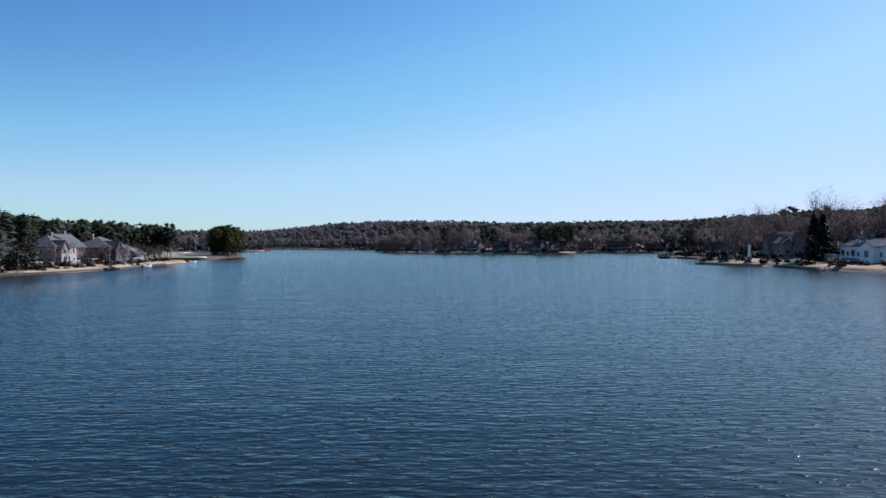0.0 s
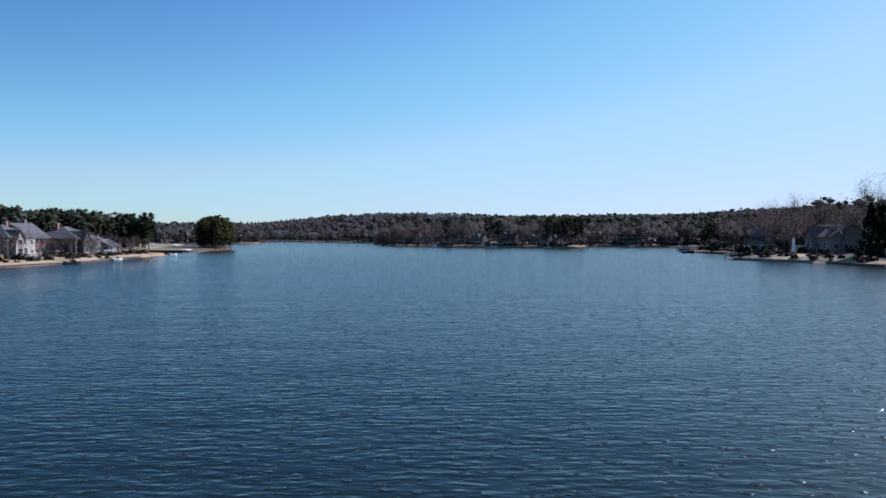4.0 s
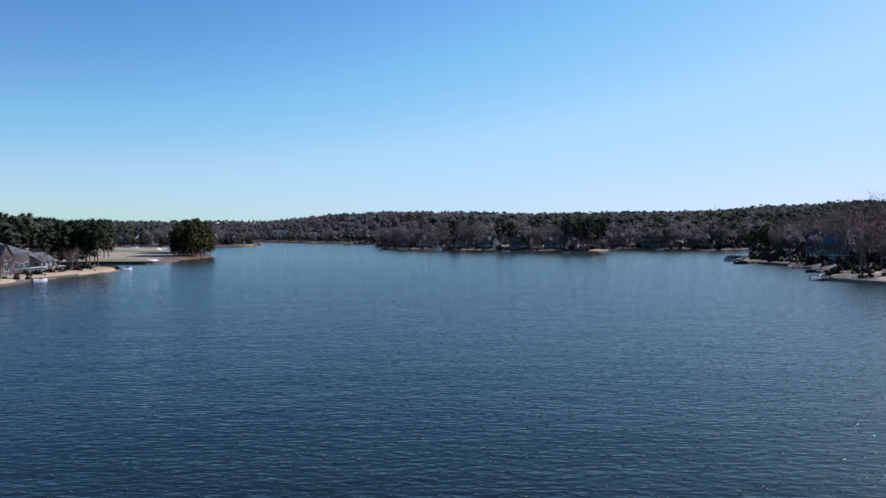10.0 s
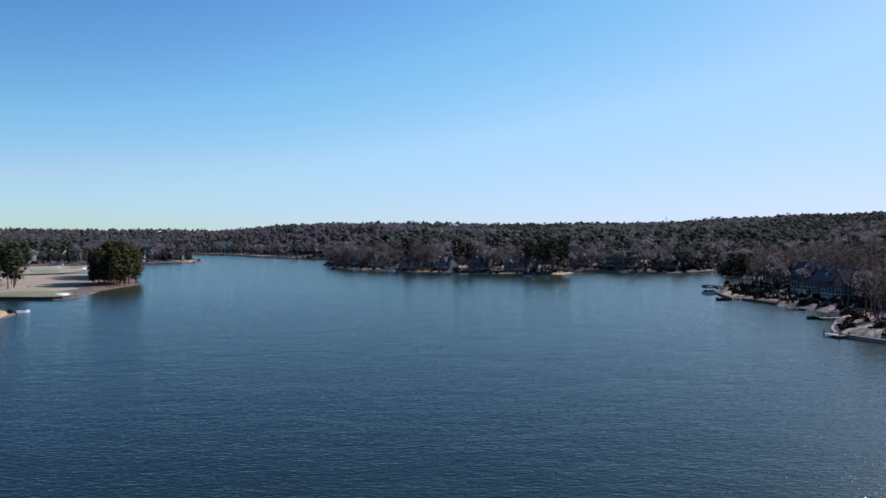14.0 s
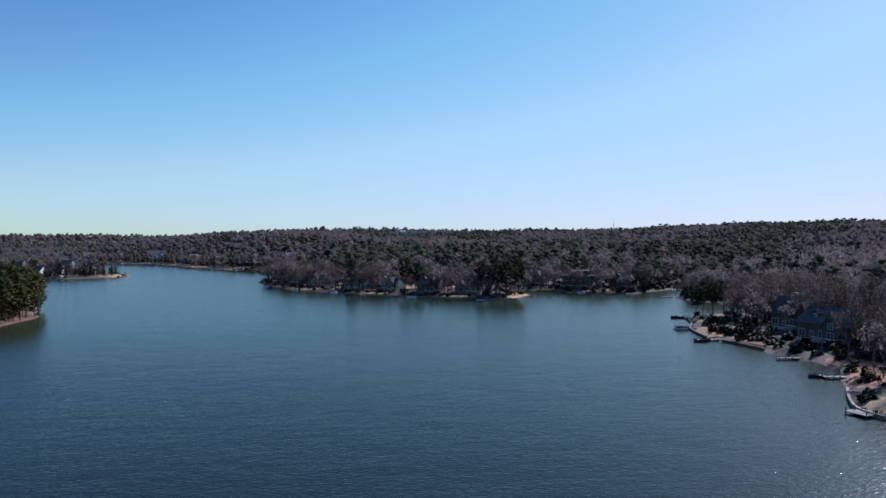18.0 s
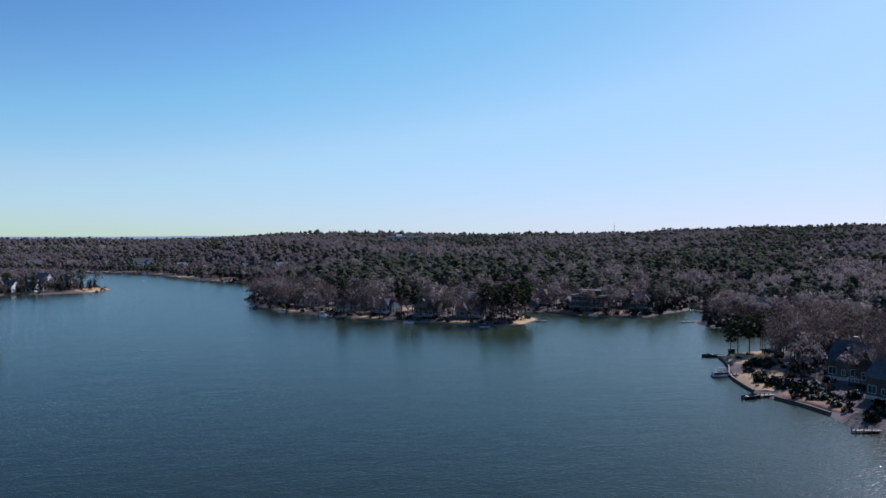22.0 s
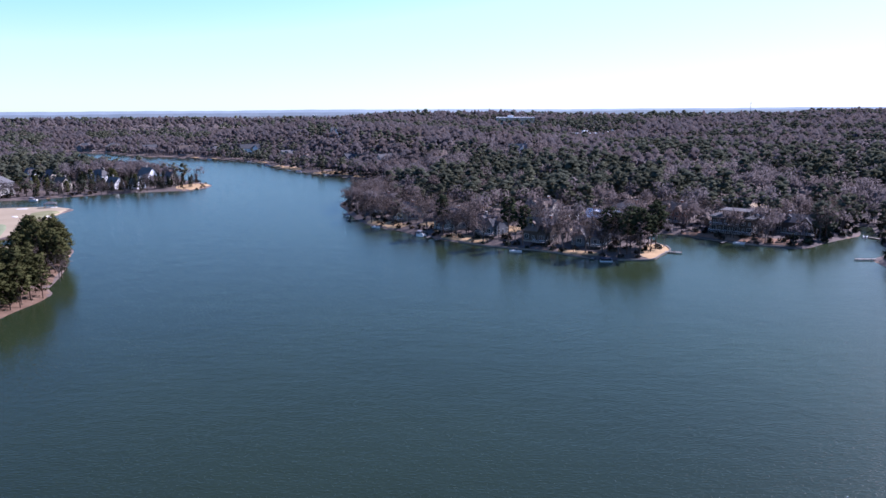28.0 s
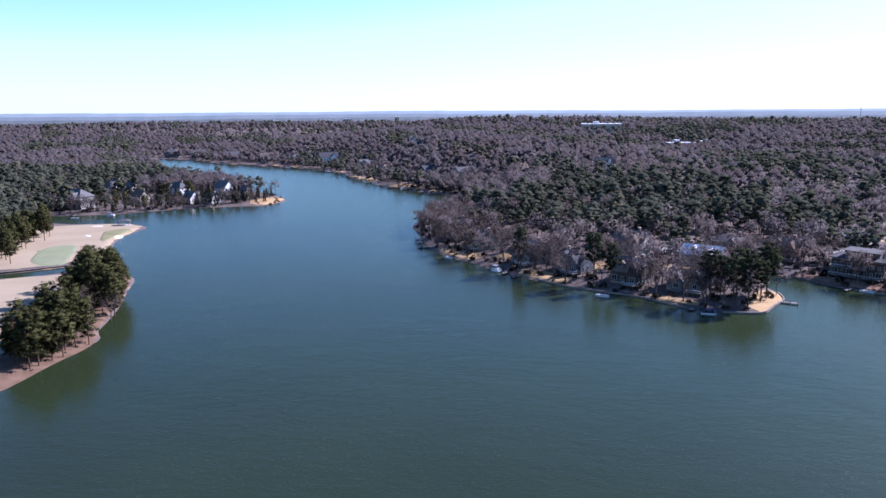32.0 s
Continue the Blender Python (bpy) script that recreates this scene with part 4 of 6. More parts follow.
def plant_trees():
    g = np.random.default_rng(23)
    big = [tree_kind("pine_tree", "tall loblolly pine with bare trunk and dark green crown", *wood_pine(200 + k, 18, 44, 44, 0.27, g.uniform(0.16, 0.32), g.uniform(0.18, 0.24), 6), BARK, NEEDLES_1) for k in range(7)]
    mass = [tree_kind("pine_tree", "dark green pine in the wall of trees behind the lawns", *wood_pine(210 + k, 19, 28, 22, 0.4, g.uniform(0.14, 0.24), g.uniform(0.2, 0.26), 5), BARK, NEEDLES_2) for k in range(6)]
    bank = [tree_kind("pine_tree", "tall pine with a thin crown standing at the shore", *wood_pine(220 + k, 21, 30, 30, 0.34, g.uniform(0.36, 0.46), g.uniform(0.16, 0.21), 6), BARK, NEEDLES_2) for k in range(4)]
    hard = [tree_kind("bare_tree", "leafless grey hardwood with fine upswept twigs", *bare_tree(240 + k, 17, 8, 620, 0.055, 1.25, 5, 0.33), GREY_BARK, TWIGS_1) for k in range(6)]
    dark = [tree_kind("cedar_tree", "dense dark green conical evergreen beside the houses", *cedar(260 + k, 9, 420, 0.55), BARK, HEDGE) for k in range(3)]
    # the grove on the golf point
    spots = []
    for line, rows in (([(-133.8, 425), (-133.4, 432), (-132.6, 439), (-132.4, 447)], 3), ([(-143.6, 474), (-149, 486), (-154, 497), (-159.5, 508)], 4)):
        for k, (x, y) in enumerate(smooth_line(line, 2, False)):
            for r in range(rows):
                spots.append((x - 4.6 * r + g.uniform(-1.6, 1.6), y + 1.5 * r + g.uniform(-1.8, 1.8)))
    stand(big, spots, "grove of pines on the golf point", g, 0.74, 1.12)
    stand(big, [(-238, 545), (-246, 552), (-252, 566), (-262, 562), (-256, 578), (-268, 590), (-262, 600), (-274, 604), (-268, 612), (-276, 620), (-258, 556), (-250, 558)] + [p for p in spread_spots(-345, -240, 540, 676, 7.2, 10, 150, g, 0.08, True) if -252 < p[0] + 0.42 * (p[1] - 540) < -242], "pines west of the putting green", g, 0.72, 1.02)
    stand(big, [(-146, 436), (-149, 445), (-163, 494), (-169, 504), (-143, 428)], "smaller pines behind the grove", g, 0.5, 0.68)
    # pines behind the lawns of the first shore
    back, front = [], []
    for p in spread_spots(-205, -148, 180, 356, 6.8, 12, 95, g, 0.06):
        (front if p[0] > -166 else back).append(p)
    stand(mass, front, "pines behind the lake houses", g, 0.66, 0.98)
    grown = [wood_pine(300 + k, 18, 22, 16, 0.46, g.uniform(0.14, 0.24), g.uniform(0.2, 0.26)) for k in range(6)]
    back = np.array(back)
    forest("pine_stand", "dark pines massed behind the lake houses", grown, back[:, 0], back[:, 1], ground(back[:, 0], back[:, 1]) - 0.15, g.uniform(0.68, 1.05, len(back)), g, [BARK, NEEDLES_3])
    west = np.array([p for p in spread_spots(-345, -240, 540, 676, 7.2, 10, 150, g, 0.08, True) if p[0] < -252 - 0.42 * (p[1] - 540)])
    forest("pine_stand", "dense pines west of the putting green", grown, west[:, 0], west[:, 1], ground(west[:, 0], west[:, 1]) - 0.15, g.uniform(0.74, 1.08, len(west)), g, [BARK, NEEDLES])
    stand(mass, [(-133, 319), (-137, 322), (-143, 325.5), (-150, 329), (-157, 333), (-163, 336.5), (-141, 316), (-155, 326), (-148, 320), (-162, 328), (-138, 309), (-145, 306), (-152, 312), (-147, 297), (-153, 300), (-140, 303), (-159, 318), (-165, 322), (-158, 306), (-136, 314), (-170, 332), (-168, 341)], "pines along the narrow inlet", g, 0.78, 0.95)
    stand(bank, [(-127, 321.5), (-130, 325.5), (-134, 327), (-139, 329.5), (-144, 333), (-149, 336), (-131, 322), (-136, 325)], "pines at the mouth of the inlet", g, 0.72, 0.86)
    stand(mass + bank, [(-166, 408), (-170, 416), (-174, 424), (-172, 402), (-178, 412), (-182, 422), (-180, 432), (-186, 440), (-186, 404), (-192, 416), (-176, 394), (-184, 392), (-164, 400), (-190, 430)], "pines beside the near fairway", g, 0.8, 1.0)
    stand(bank, spread_spots(-215, -172, 366, 412, 9.0, 20, 90, g, 0.1), "pines west of the fairway", g, 0.8, 1.0)
    # the wooded point across the lake
    stand(hard, spread_spots(-72, 100, 500, 700, 7.6, 2.0, 30, g, 0.32, True), "bare trees along the wooded point", g, 0.75, 1.05)
    stand(bank, [(75, 512), (80, 511), (86, 517), (72, 518), (90, 524), (92, 531), (79, 523), (68, 516), (84, 530), (34, 533), (28, 540), (-2, 560)], "pines on the wooded point", g, 0.8, 1.05)
    # right-hand shore
    stand(hard, [p for p in spread_spots(100, 190, 185, 430, 7.6, 4, 42, g, 0.12) if float(shore_distance(*p)) > (30 if 312 < p[1] < 375 else 17 if p[1] < 405 and p[1] > 312 else 4 if p[1] > 300 else 26 if p[1] < 276 else 9)], "bare trees on the steep shore", g, 0.8, 1.12)
    stand(hard, [p for p in spread_spots(112, 165, 314, 405, 6.4, 13, 40, g, 0.1, True) if p[0] > 139 or p[1] > 370 or p[1] < 320], "bare trees round the dark houses", g, 0.7, 1.0)
    stand(bank, [(136, 409), (140, 411), (145, 412), (150, 413), (147, 407), (141, 405)], "pines on the sandy point", g, 0.55, 0.78)
    stand(hard, spread_spots(105, 215, 520, 600, 10.0, 3, 35, g, 0.2), "bare trees round the cove", g, 0.75, 1.0)
    stand(hard, spread_spots(162, 215, 424, 520, 7.5, 2, 22, g, 0.1, True), "bare trees along the creek", g, 0.65, 0.95)
    stand(hard, [(104.8, 264.8), (110, 259), (112, 268)], "broad bare trees on the lawn", g, 0.75, 0.9)
    # ornamental evergreens among the far houses
    stand(big, [(-238, 748), (-291, 724), (-278, 726), (-312, 722), (-305, 733), (-317, 734), (-277, 790), (-316, 815), (-268, 776), (-284, 772), (-343, 716), (-352, 728)], "tall evergreens round the far houses", g, 0.6, 0.85)
    stand(mass, [(-236, 755), (-250, 750), (-263, 750), (-224, 777), (-221, 784), (-232, 766), (-247, 753), (-236, 782), (-270, 756), (-246, 790), (-262, 784), (-282, 748), (-300, 736), (-240, 744), (-256, 741), (-266, 738), (-290, 730), (-318, 716), (-308, 726), (-336, 712), (-226, 764), (-274, 768), (-292, 780), (-306, 764), (-320, 748), (-310, 742), (-286, 738), (-344, 722)], "rounded evergreens in front of the far houses", g, 0.38, 0.56)
    stand(dark, [(-378, 807), (-378, 798), (-372, 807), (-366, 803), (-360, 800), (-353, 791), (-323, 806), (-270, 747), (-264, 750), (-280, 794), (-288, 790), (-224, 764), (-222, 769), (-250, 748), (-262, 748), (-247, 745), (-236, 752), (-255, 746), (-275, 738), (-231, 802), (-266, 764), (-282, 742), (-246, 772),
                 (-236, 770), (-219, 779), (-218, 788), (-236, 794), (-262, 792), (-300, 788), (-310, 770), (-270, 800), (-244, 796), (-253, 770), (-287, 757)], "dark cedars round the far houses", g, 0.7, 1.15)
    crowd = spread_spots(-352, -206, 708, 846, 8.4, 5, 95, g, 0.22, True)
    stand(dark, crowd[::2], "dark cedars among the far houses", g, 0.5, 0.95)
    stand(mass, crowd[1::8], "dark evergreens among the far houses", g, 0.3, 0.55)
    stand(hard, crowd[3::4], "bare trees among the far houses", g, 0.4, 0.65)
    stand(hard, [(-252, 732), (-258, 738), (-262, 734), (-296, 716), (-322, 706), (-244, 740), (-233, 756), (-229, 760), (-270, 728), (-330, 704), (-304, 744), (-212, 764), (-340, 780), (-310, 795)], "bare trees on the far point", g, 0.45, 0.7)
    stand(hard, [(-283, 712), (-276, 717), (-314, 704), (-306, 708), (-254, 728), (-247, 735), (-232, 748), (-222, 760), (-216, 768), (-291, 735), (-326, 713)], "rounded bare trees before the far houses", g, 0.55, 0.8)
    stand(big, [(-137, 428), (-139, 441), (-135, 449), (-149, 470), (-157, 489)], "younger pines at the back of the grove", g, 0.55, 0.8)
    stand(big, [(-158, 478), (-162, 488), (-166, 499), (-141.5, 476), (-147, 488), (-152, 498)], "grove of pines on the golf point", g, 0.85, 1.05)
    stand(hard, [(-141, 459), (-145, 463), (-148, 467), (-139.5, 471), (-150, 482)], "bare trees among the grove", g, 0.6, 0.8)
    stand(hard, [(-121, 236), (-121, 262), (-124, 283), (-126, 226), (-127, 305), (-125, 212), (-127, 233), (-126, 251), (-125, 270), (-124, 288), (-128, 305), (-124, 256), (-122, 296), (-126, 204), (-132, 250), (-131, 254)], "small trees on the lawns", g, 0.38, 0.62)
    lofty = [tree_kind("bare_tree", "very tall bare hardwood with a rounded crown of fine twigs", *bare_tree(250 + k, 20, 14, 2600, 0.026, 1.0, 5, 0.20), GREY_BARK, TWIGS_1) for k in range(2)]
    for x, y, top in ((141, 266, 26.5), (144, 254, 24.5), (137, 335, 24), (141, 318, 24), (142, 300, 22), (145, 230, 26), (148, 218, 25)):
        tall = (top - lift(x, y)) / 20
        stand(lofty, [(x, y)], "tall bare trees on the ridge", g, tall, tall)
    magnolia = [tree_kind("magnolia_tree", "broad dark evergreen magnolia on the lawn", tube([(0, 0, -0.2), (0, 0, 6)], [0.3, 0.1], 6), bush(281, 8.5, 1500, 0.42), BARK, HEDGE)]
    stand(magnolia, [(-124, 202), (130, 302)], "dark evergreens between the houses", g, 0.7, 0.9)
    stand(dark, [(121.5, 229), (124, 234), (120.5, 233)], "tall dark evergreens beside the white house", g, 1.45, 1.75)
    stand(mass, [(-151, 222), (-127.5, 212), (-131, 218), (-147, 250), (-149, 262), (-150, 232), (-151, 274)], "tall dark pines beside the lake houses", g, 0.8, 1.0)
    shrubs = [tagged(new("shrub", bush_mesh(bush(290 + k, 1.3, 160, 0.24), HEDGE if k < 2 else DRY_BUSH)), lab, "shrub") for k, lab in enumerate(("rounded dark green shrub by the shore", "low dark green evergreen shrub by the shore", "brown leafless winter shrub by the shore", "dry tan ornamental bush by the shore"))]
    beds = [(-119, 205), (-118, 212), (-117, 222), (-118.5, 233), (-119, 247), (-120, 256), (-122, 268), (-121, 276), (-122, 288), (-121, 298), (-124, 309), (-130, 240), (-134, 286), (-133, 300)]
    stand(shrubs, beds + spread_spots(-138, -120, 196, 312, 5.2, 4, 24, g, 0.2, True), "shrubs on the lawns", g, 0.8, 1.9)
    stand(shrubs, spread_spots(-126, -109, 196, 320, 4.4, 1.0, 5.5, g, 0.45, True), "low shrubs at the water's edge", g, 0.5, 1.1)
    stand(shrubs, spread_spots(92, 125, 185, 345, 9.0, 2.0, 14, g, 0.35, True), "shrubs along the steep shore", g, 0.7, 1.8)
    stand(shrubs[:2], spread_spots(160, 225, 424, 605, 5.5, 1.2, 11, g, 0.25, True), "dark shrubs round the cove", g, 1.3, 2.4)
    stand(shrubs[1:3], [(x + g.uniform(-1.5, 1.0), y + g.uniform(-2, 2)) for x, y in spots[::2]], "low scrub under the grove", g, 0.5, 1.0)
    stand(shrubs[:2], spread_spots(112, 138, 314, 402, 4.4, 4, 18, g, 0.4, True), "dark shrubs above the seawall", g, 1.0, 2.0)
    stand(shrubs, spread_spots(-70, 98, 503, 690, 7.5, 1.6, 12, g, 0.35, True), "shrubs along the wooded point", g, 0.7, 1.6)
    stand(shrubs[:2], [(128, 384.5), (130.5, 386.5), (133, 388.5), (136, 390), (139, 391), (119, 361), (121.5, 359), (124, 356), (120, 347.5), (122, 344), (123, 340), (121, 365)], "clipped dark hedge above the sand", g, 1.3, 1.9)
    stand(shrubs[2:], [(-197, 771), (-199, 779), (-202, 788), (-198, 764), (-205, 792), (-207, 762), (-196.5, 776)], "dry bushes on the sandy tip", g, 0.9, 1.6)


plant_trees()
for model in [o for o in scene.objects if o.parent is None and o.get("category") in ("tree", "shrub") and "group" not in o.keys()]:
    for o in (*model.children, model):
        bpy.data.objects.remove(o)

# ---- houses ----
def part(name, bm, material, parent, label=""):
    me = bpy.data.meshes.new(name)
    bm.to_mesh(me)
    bm.free()
    me.materials.append(material)
    ob = new(name, me)
    ob.parent = parent
    return tagged(ob, label) if label else ob


def shared(name, me, parent, at, label=""):
    ob = new(name, me)
    ob.parent = parent
    ob.matrix_basis = at
    return tagged(ob, label) if label else ob


def add_box(bm, x0, x1, y0, y1, z0, z1):
    v = [bm.verts.new(p) for p in ((x0, y0, z0), (x1, y0, z0), (x1, y1, z0), (x0, y1, z0), (x0, y0, z1), (x1, y0, z1), (x1, y1, z1), (x0, y1, z1))]
    for q in ((3, 2, 1, 0), (4, 5, 6, 7), (0, 1, 5, 4), (1, 2, 6, 5), (2, 3, 7, 6), (3, 0, 4, 7)):
        bm.faces.new([v[i] for i in q])
    return bm


def box(x0, x1, y0, y1, z0, z1, bevel=0.0):
    bm = add_box(bmesh.new(), x0, x1, y0, y1, z0, z1)
    if bevel:
        bmesh.ops.bevel(bm, geom=bm.edges[:], offset=bevel, segments=1, affect="EDGES")
    return bm


def mesh_of(name, bm, *materials):
    me = bpy.data.meshes.new(name)
    bm.to_mesh(me)
    bm.free()
    for m in materials:
        me.materials.append(m)
    return me


def gable_roof(w, d, z, h, over=0.5, thick=0.22, along="x"):
    """Two thick slopes with the ridge along x or y, open underneath the overhang."""
    if along == "y":
        w, d = d, w
    bm = bmesh.new()
    a, b = w / 2 + over, d / 2 + over
    drop = h * over / (d / 2)
    prof = [(-b, z - drop), (0, z + h), (b, z - drop), (b, z - drop - thick), (0, z + h - thick), (-b, z - drop - thick)]
    rows = []
    for x in (-a, a):
        rows.append([bm.verts.new((x, y, zz) if along == "x" else (-y, x, zz)) for y, zz in prof])
    n = len(prof)
    for k in range(n):
        bm.faces.new((rows[0][k], rows[1][k], rows[1][(k + 1) % n], rows[0][(k + 1) % n]))
    for r, flip in ((rows[0], False), (rows[1], True)):
        for q in ((0, 1, 4, 5), (1, 2, 3, 4)):
            bm.faces.new([r[i] for i in (q if flip else q[::-1])])
    bmesh.ops.recalc_face_normals(bm, faces=bm.faces)
    return bm


def hip_roof(w, d, z, h, over=0.6, thick=0.22):
    bm = bmesh.new()
    a, b = w / 2 + over, d / 2 + over
    ridge = max(a - b, 0.4)
    lo = [bm.verts.new(p) for p in ((-a, -b, z - thick), (a, -b, z - thick), (a, b, z - thick), (-a, b, z - thick))]
    hi = [bm.verts.new(p) for p in ((-a, -b, z), (a, -b, z), (a, b, z), (-a, b, z))]
    top = [bm.verts.new((-ridge, 0, z + h)), bm.verts.new((ridge, 0, z + h))]
    bm.faces.new(lo[::-1])
    for k in range(4):
        bm.faces.new((lo[k], lo[(k + 1) % 4], hi[(k + 1) % 4], hi[k]))
    bm.faces.new((hi[0], hi[1], top[1], top[0]))
    bm.faces.new((hi[1], hi[2], top[1]))
    bm.faces.new((hi[2], hi[3], top[0], top[1]))
    bm.faces.new((hi[3], hi[0], top[0]))
    return bm


def house_wall(w, d, z0, eave, h, form):
    """Walls with gable ends closed up to the roof."""
    bm = add_box(bmesh.new(), -w / 2, w / 2, -d / 2, d / 2, z0, eave)
    if form == "gable":
        for x in (-w / 2, w / 2):
            v = [bm.verts.new(p) for p in ((x, -d / 2, eave), (x, d / 2, eave), (x, 0, eave + h * 0.96))]
            bm.faces.new(v)
    return bm


def window_frame_mesh(w, h):
    bm = bmesh.new()
    t = 0.11
    add_box(bm, -w / 2, w / 2, -0.07, 0.03, 0, t)
    add_box(bm, -w / 2, w / 2, -0.07, 0.03, h - t, h)
    add_box(bm, -w / 2, -w / 2 + t, -0.07, 0.03, t, h - t)
    add_box(bm, w / 2 - t, w / 2, -0.07, 0.03, t, h - t)
    add_box(bm, -0.035, 0.035, -0.05, 0.02, t, h - t)
    return mesh_of("window", bm, TRIM)


FRAMES = {k: window_frame_mesh(*k) for k in ((1.1, 1.6), (1.6, 1.7), (2.2, 2.1), (0.9, 1.2))}
PANES = {k: mesh_of("pane", box(-k[0] / 2 + 0.1, k[0] / 2 - 0.1, -0.02, 0.01, 0.1, k[1] - 0.1), GLASS) for k in FRAMES}


def window(parent, x, y, z, turn, size):
    ob = shared("window", FRAMES[size], parent, pose(x, y, z, 0, 0, turn))
    shared("pane", PANES[size], ob, Matrix.Identity(4))


def windows_along(house, w, d, eave, side, g, near):
    """Storeys of windows on one side of a house: front, left, right."""
    span = w if side == "front" else d
    n = max(2, int(span / (2.7 if near else 3.6)))
    levels = [0.9, 3.9] if eave > 5 else [0.9]
    for lv in levels:
        for k in range(n):
            p = (k + 0.5) / n * span - span / 2
            size = (2.2, 2.1) if side == "front" and lv < 2 and k % 2 == 0 else ((1.6, 1.7) if g.uniform() < 0.4 else (1.1, 1.6))
            if lv + size[1] > eave - 0.15:
                continue
            if side == "front":
                window(house, p, -d / 2 - 0.01, lv, 0, size)
            elif side == "left":
                window(house, -w / 2 - 0.01, p, lv, -90, size)
            else:
                window(house, w / 2 + 0.01, p, lv, 90, size)


def deck(house, x0, x1, y0, y1, z, low, rail=True):
    part("deck", box(x0, x1, y0, y1, z - 0.18, z), TIMBER, house, "weathered timber deck")
    n = max(2, int((x1 - x0) / 3.2) + 1)
    for k in range(n):
        x = x0 + 0.12 + (x1 - x0 - 0.24) * k / (n - 1)
        part("deck_post", box(x - 0.09, x + 0.09, y0 + 0.05, y0 + 0.23, low, z - 0.18), TIMBER, house)
    if rail:
        bm = bmesh.new()
        add_box(bm, x0, x1, y0, y0 + 0.08, z + 0.9, z + 1.0)
        add_box(bm, x0, x0 + 0.08, y0 + 0.08, y1, z + 0.9, z + 1.0)
        add_box(bm, x1 - 0.08, x1, y0 + 0.08, y1, z + 0.9, z + 1.0)
        m = int((x1 - x0) / 0.9)
        for k in range(m + 1):
            x = x0 + 0.03 + (x1 - x0 - 0.1) * k / m
            add_box(bm, x, x + 0.05, y0 + 0.01, y0 + 0.06, z, z + 0.9)
        part("railing", bm, WHITE_PAINT, house)


def dormer(house, x, y, z, w, h, wall, roof):
    part("dormer", box(x - w / 2, x + w / 2, y, y + 2.6, z - 0.6, z + h), wall, house)
    bm = gable_roof(w, 2.6, 0, w * 0.42, 0.25, 0.14, "y")
    bmesh.ops.translate(bm, verts=bm.verts, vec=(x, y + 1.3, z + h))
    part("dormer_roof", bm, roof, house)
    window(house, x, y - 0.01, z - 0.2, 0, (0.9, 1.2))


def cross_gable(house, x, d, width, out, z0, eave, h, wall, roof):
    """A gabled bay that stands out of the front."""
    bm = bmesh.new()
    y0, y1 = -d / 2 - out, -d / 2 + 0.6
    add_box(bm, x - width / 2, x + width / 2, y0, y1, z0, eave)
    v = [bm.verts.new(p) for p in ((x - width / 2, y0, eave), (x + width / 2, y0, eave), (x, y0, eave + h * 0.96))]
    bm.faces.new(v)
    part("bay", bm, wall, house)
    bm = gable_roof(width, out + d / 2, 0, h, 0.4, 0.2, "y")
    bmesh.ops.translate(bm, verts=bm.verts, vec=(x, y0 + (out + d / 2) / 2, eave))
    part("bay_roof", bm, roof, house)
    window(house, x, y0 - 0.01, 0.8, 0, (2.2, 2.1))
    if eave > 5:
        window(house, x, y0 - 0.01, 3.8, 0, (1.6, 1.7))


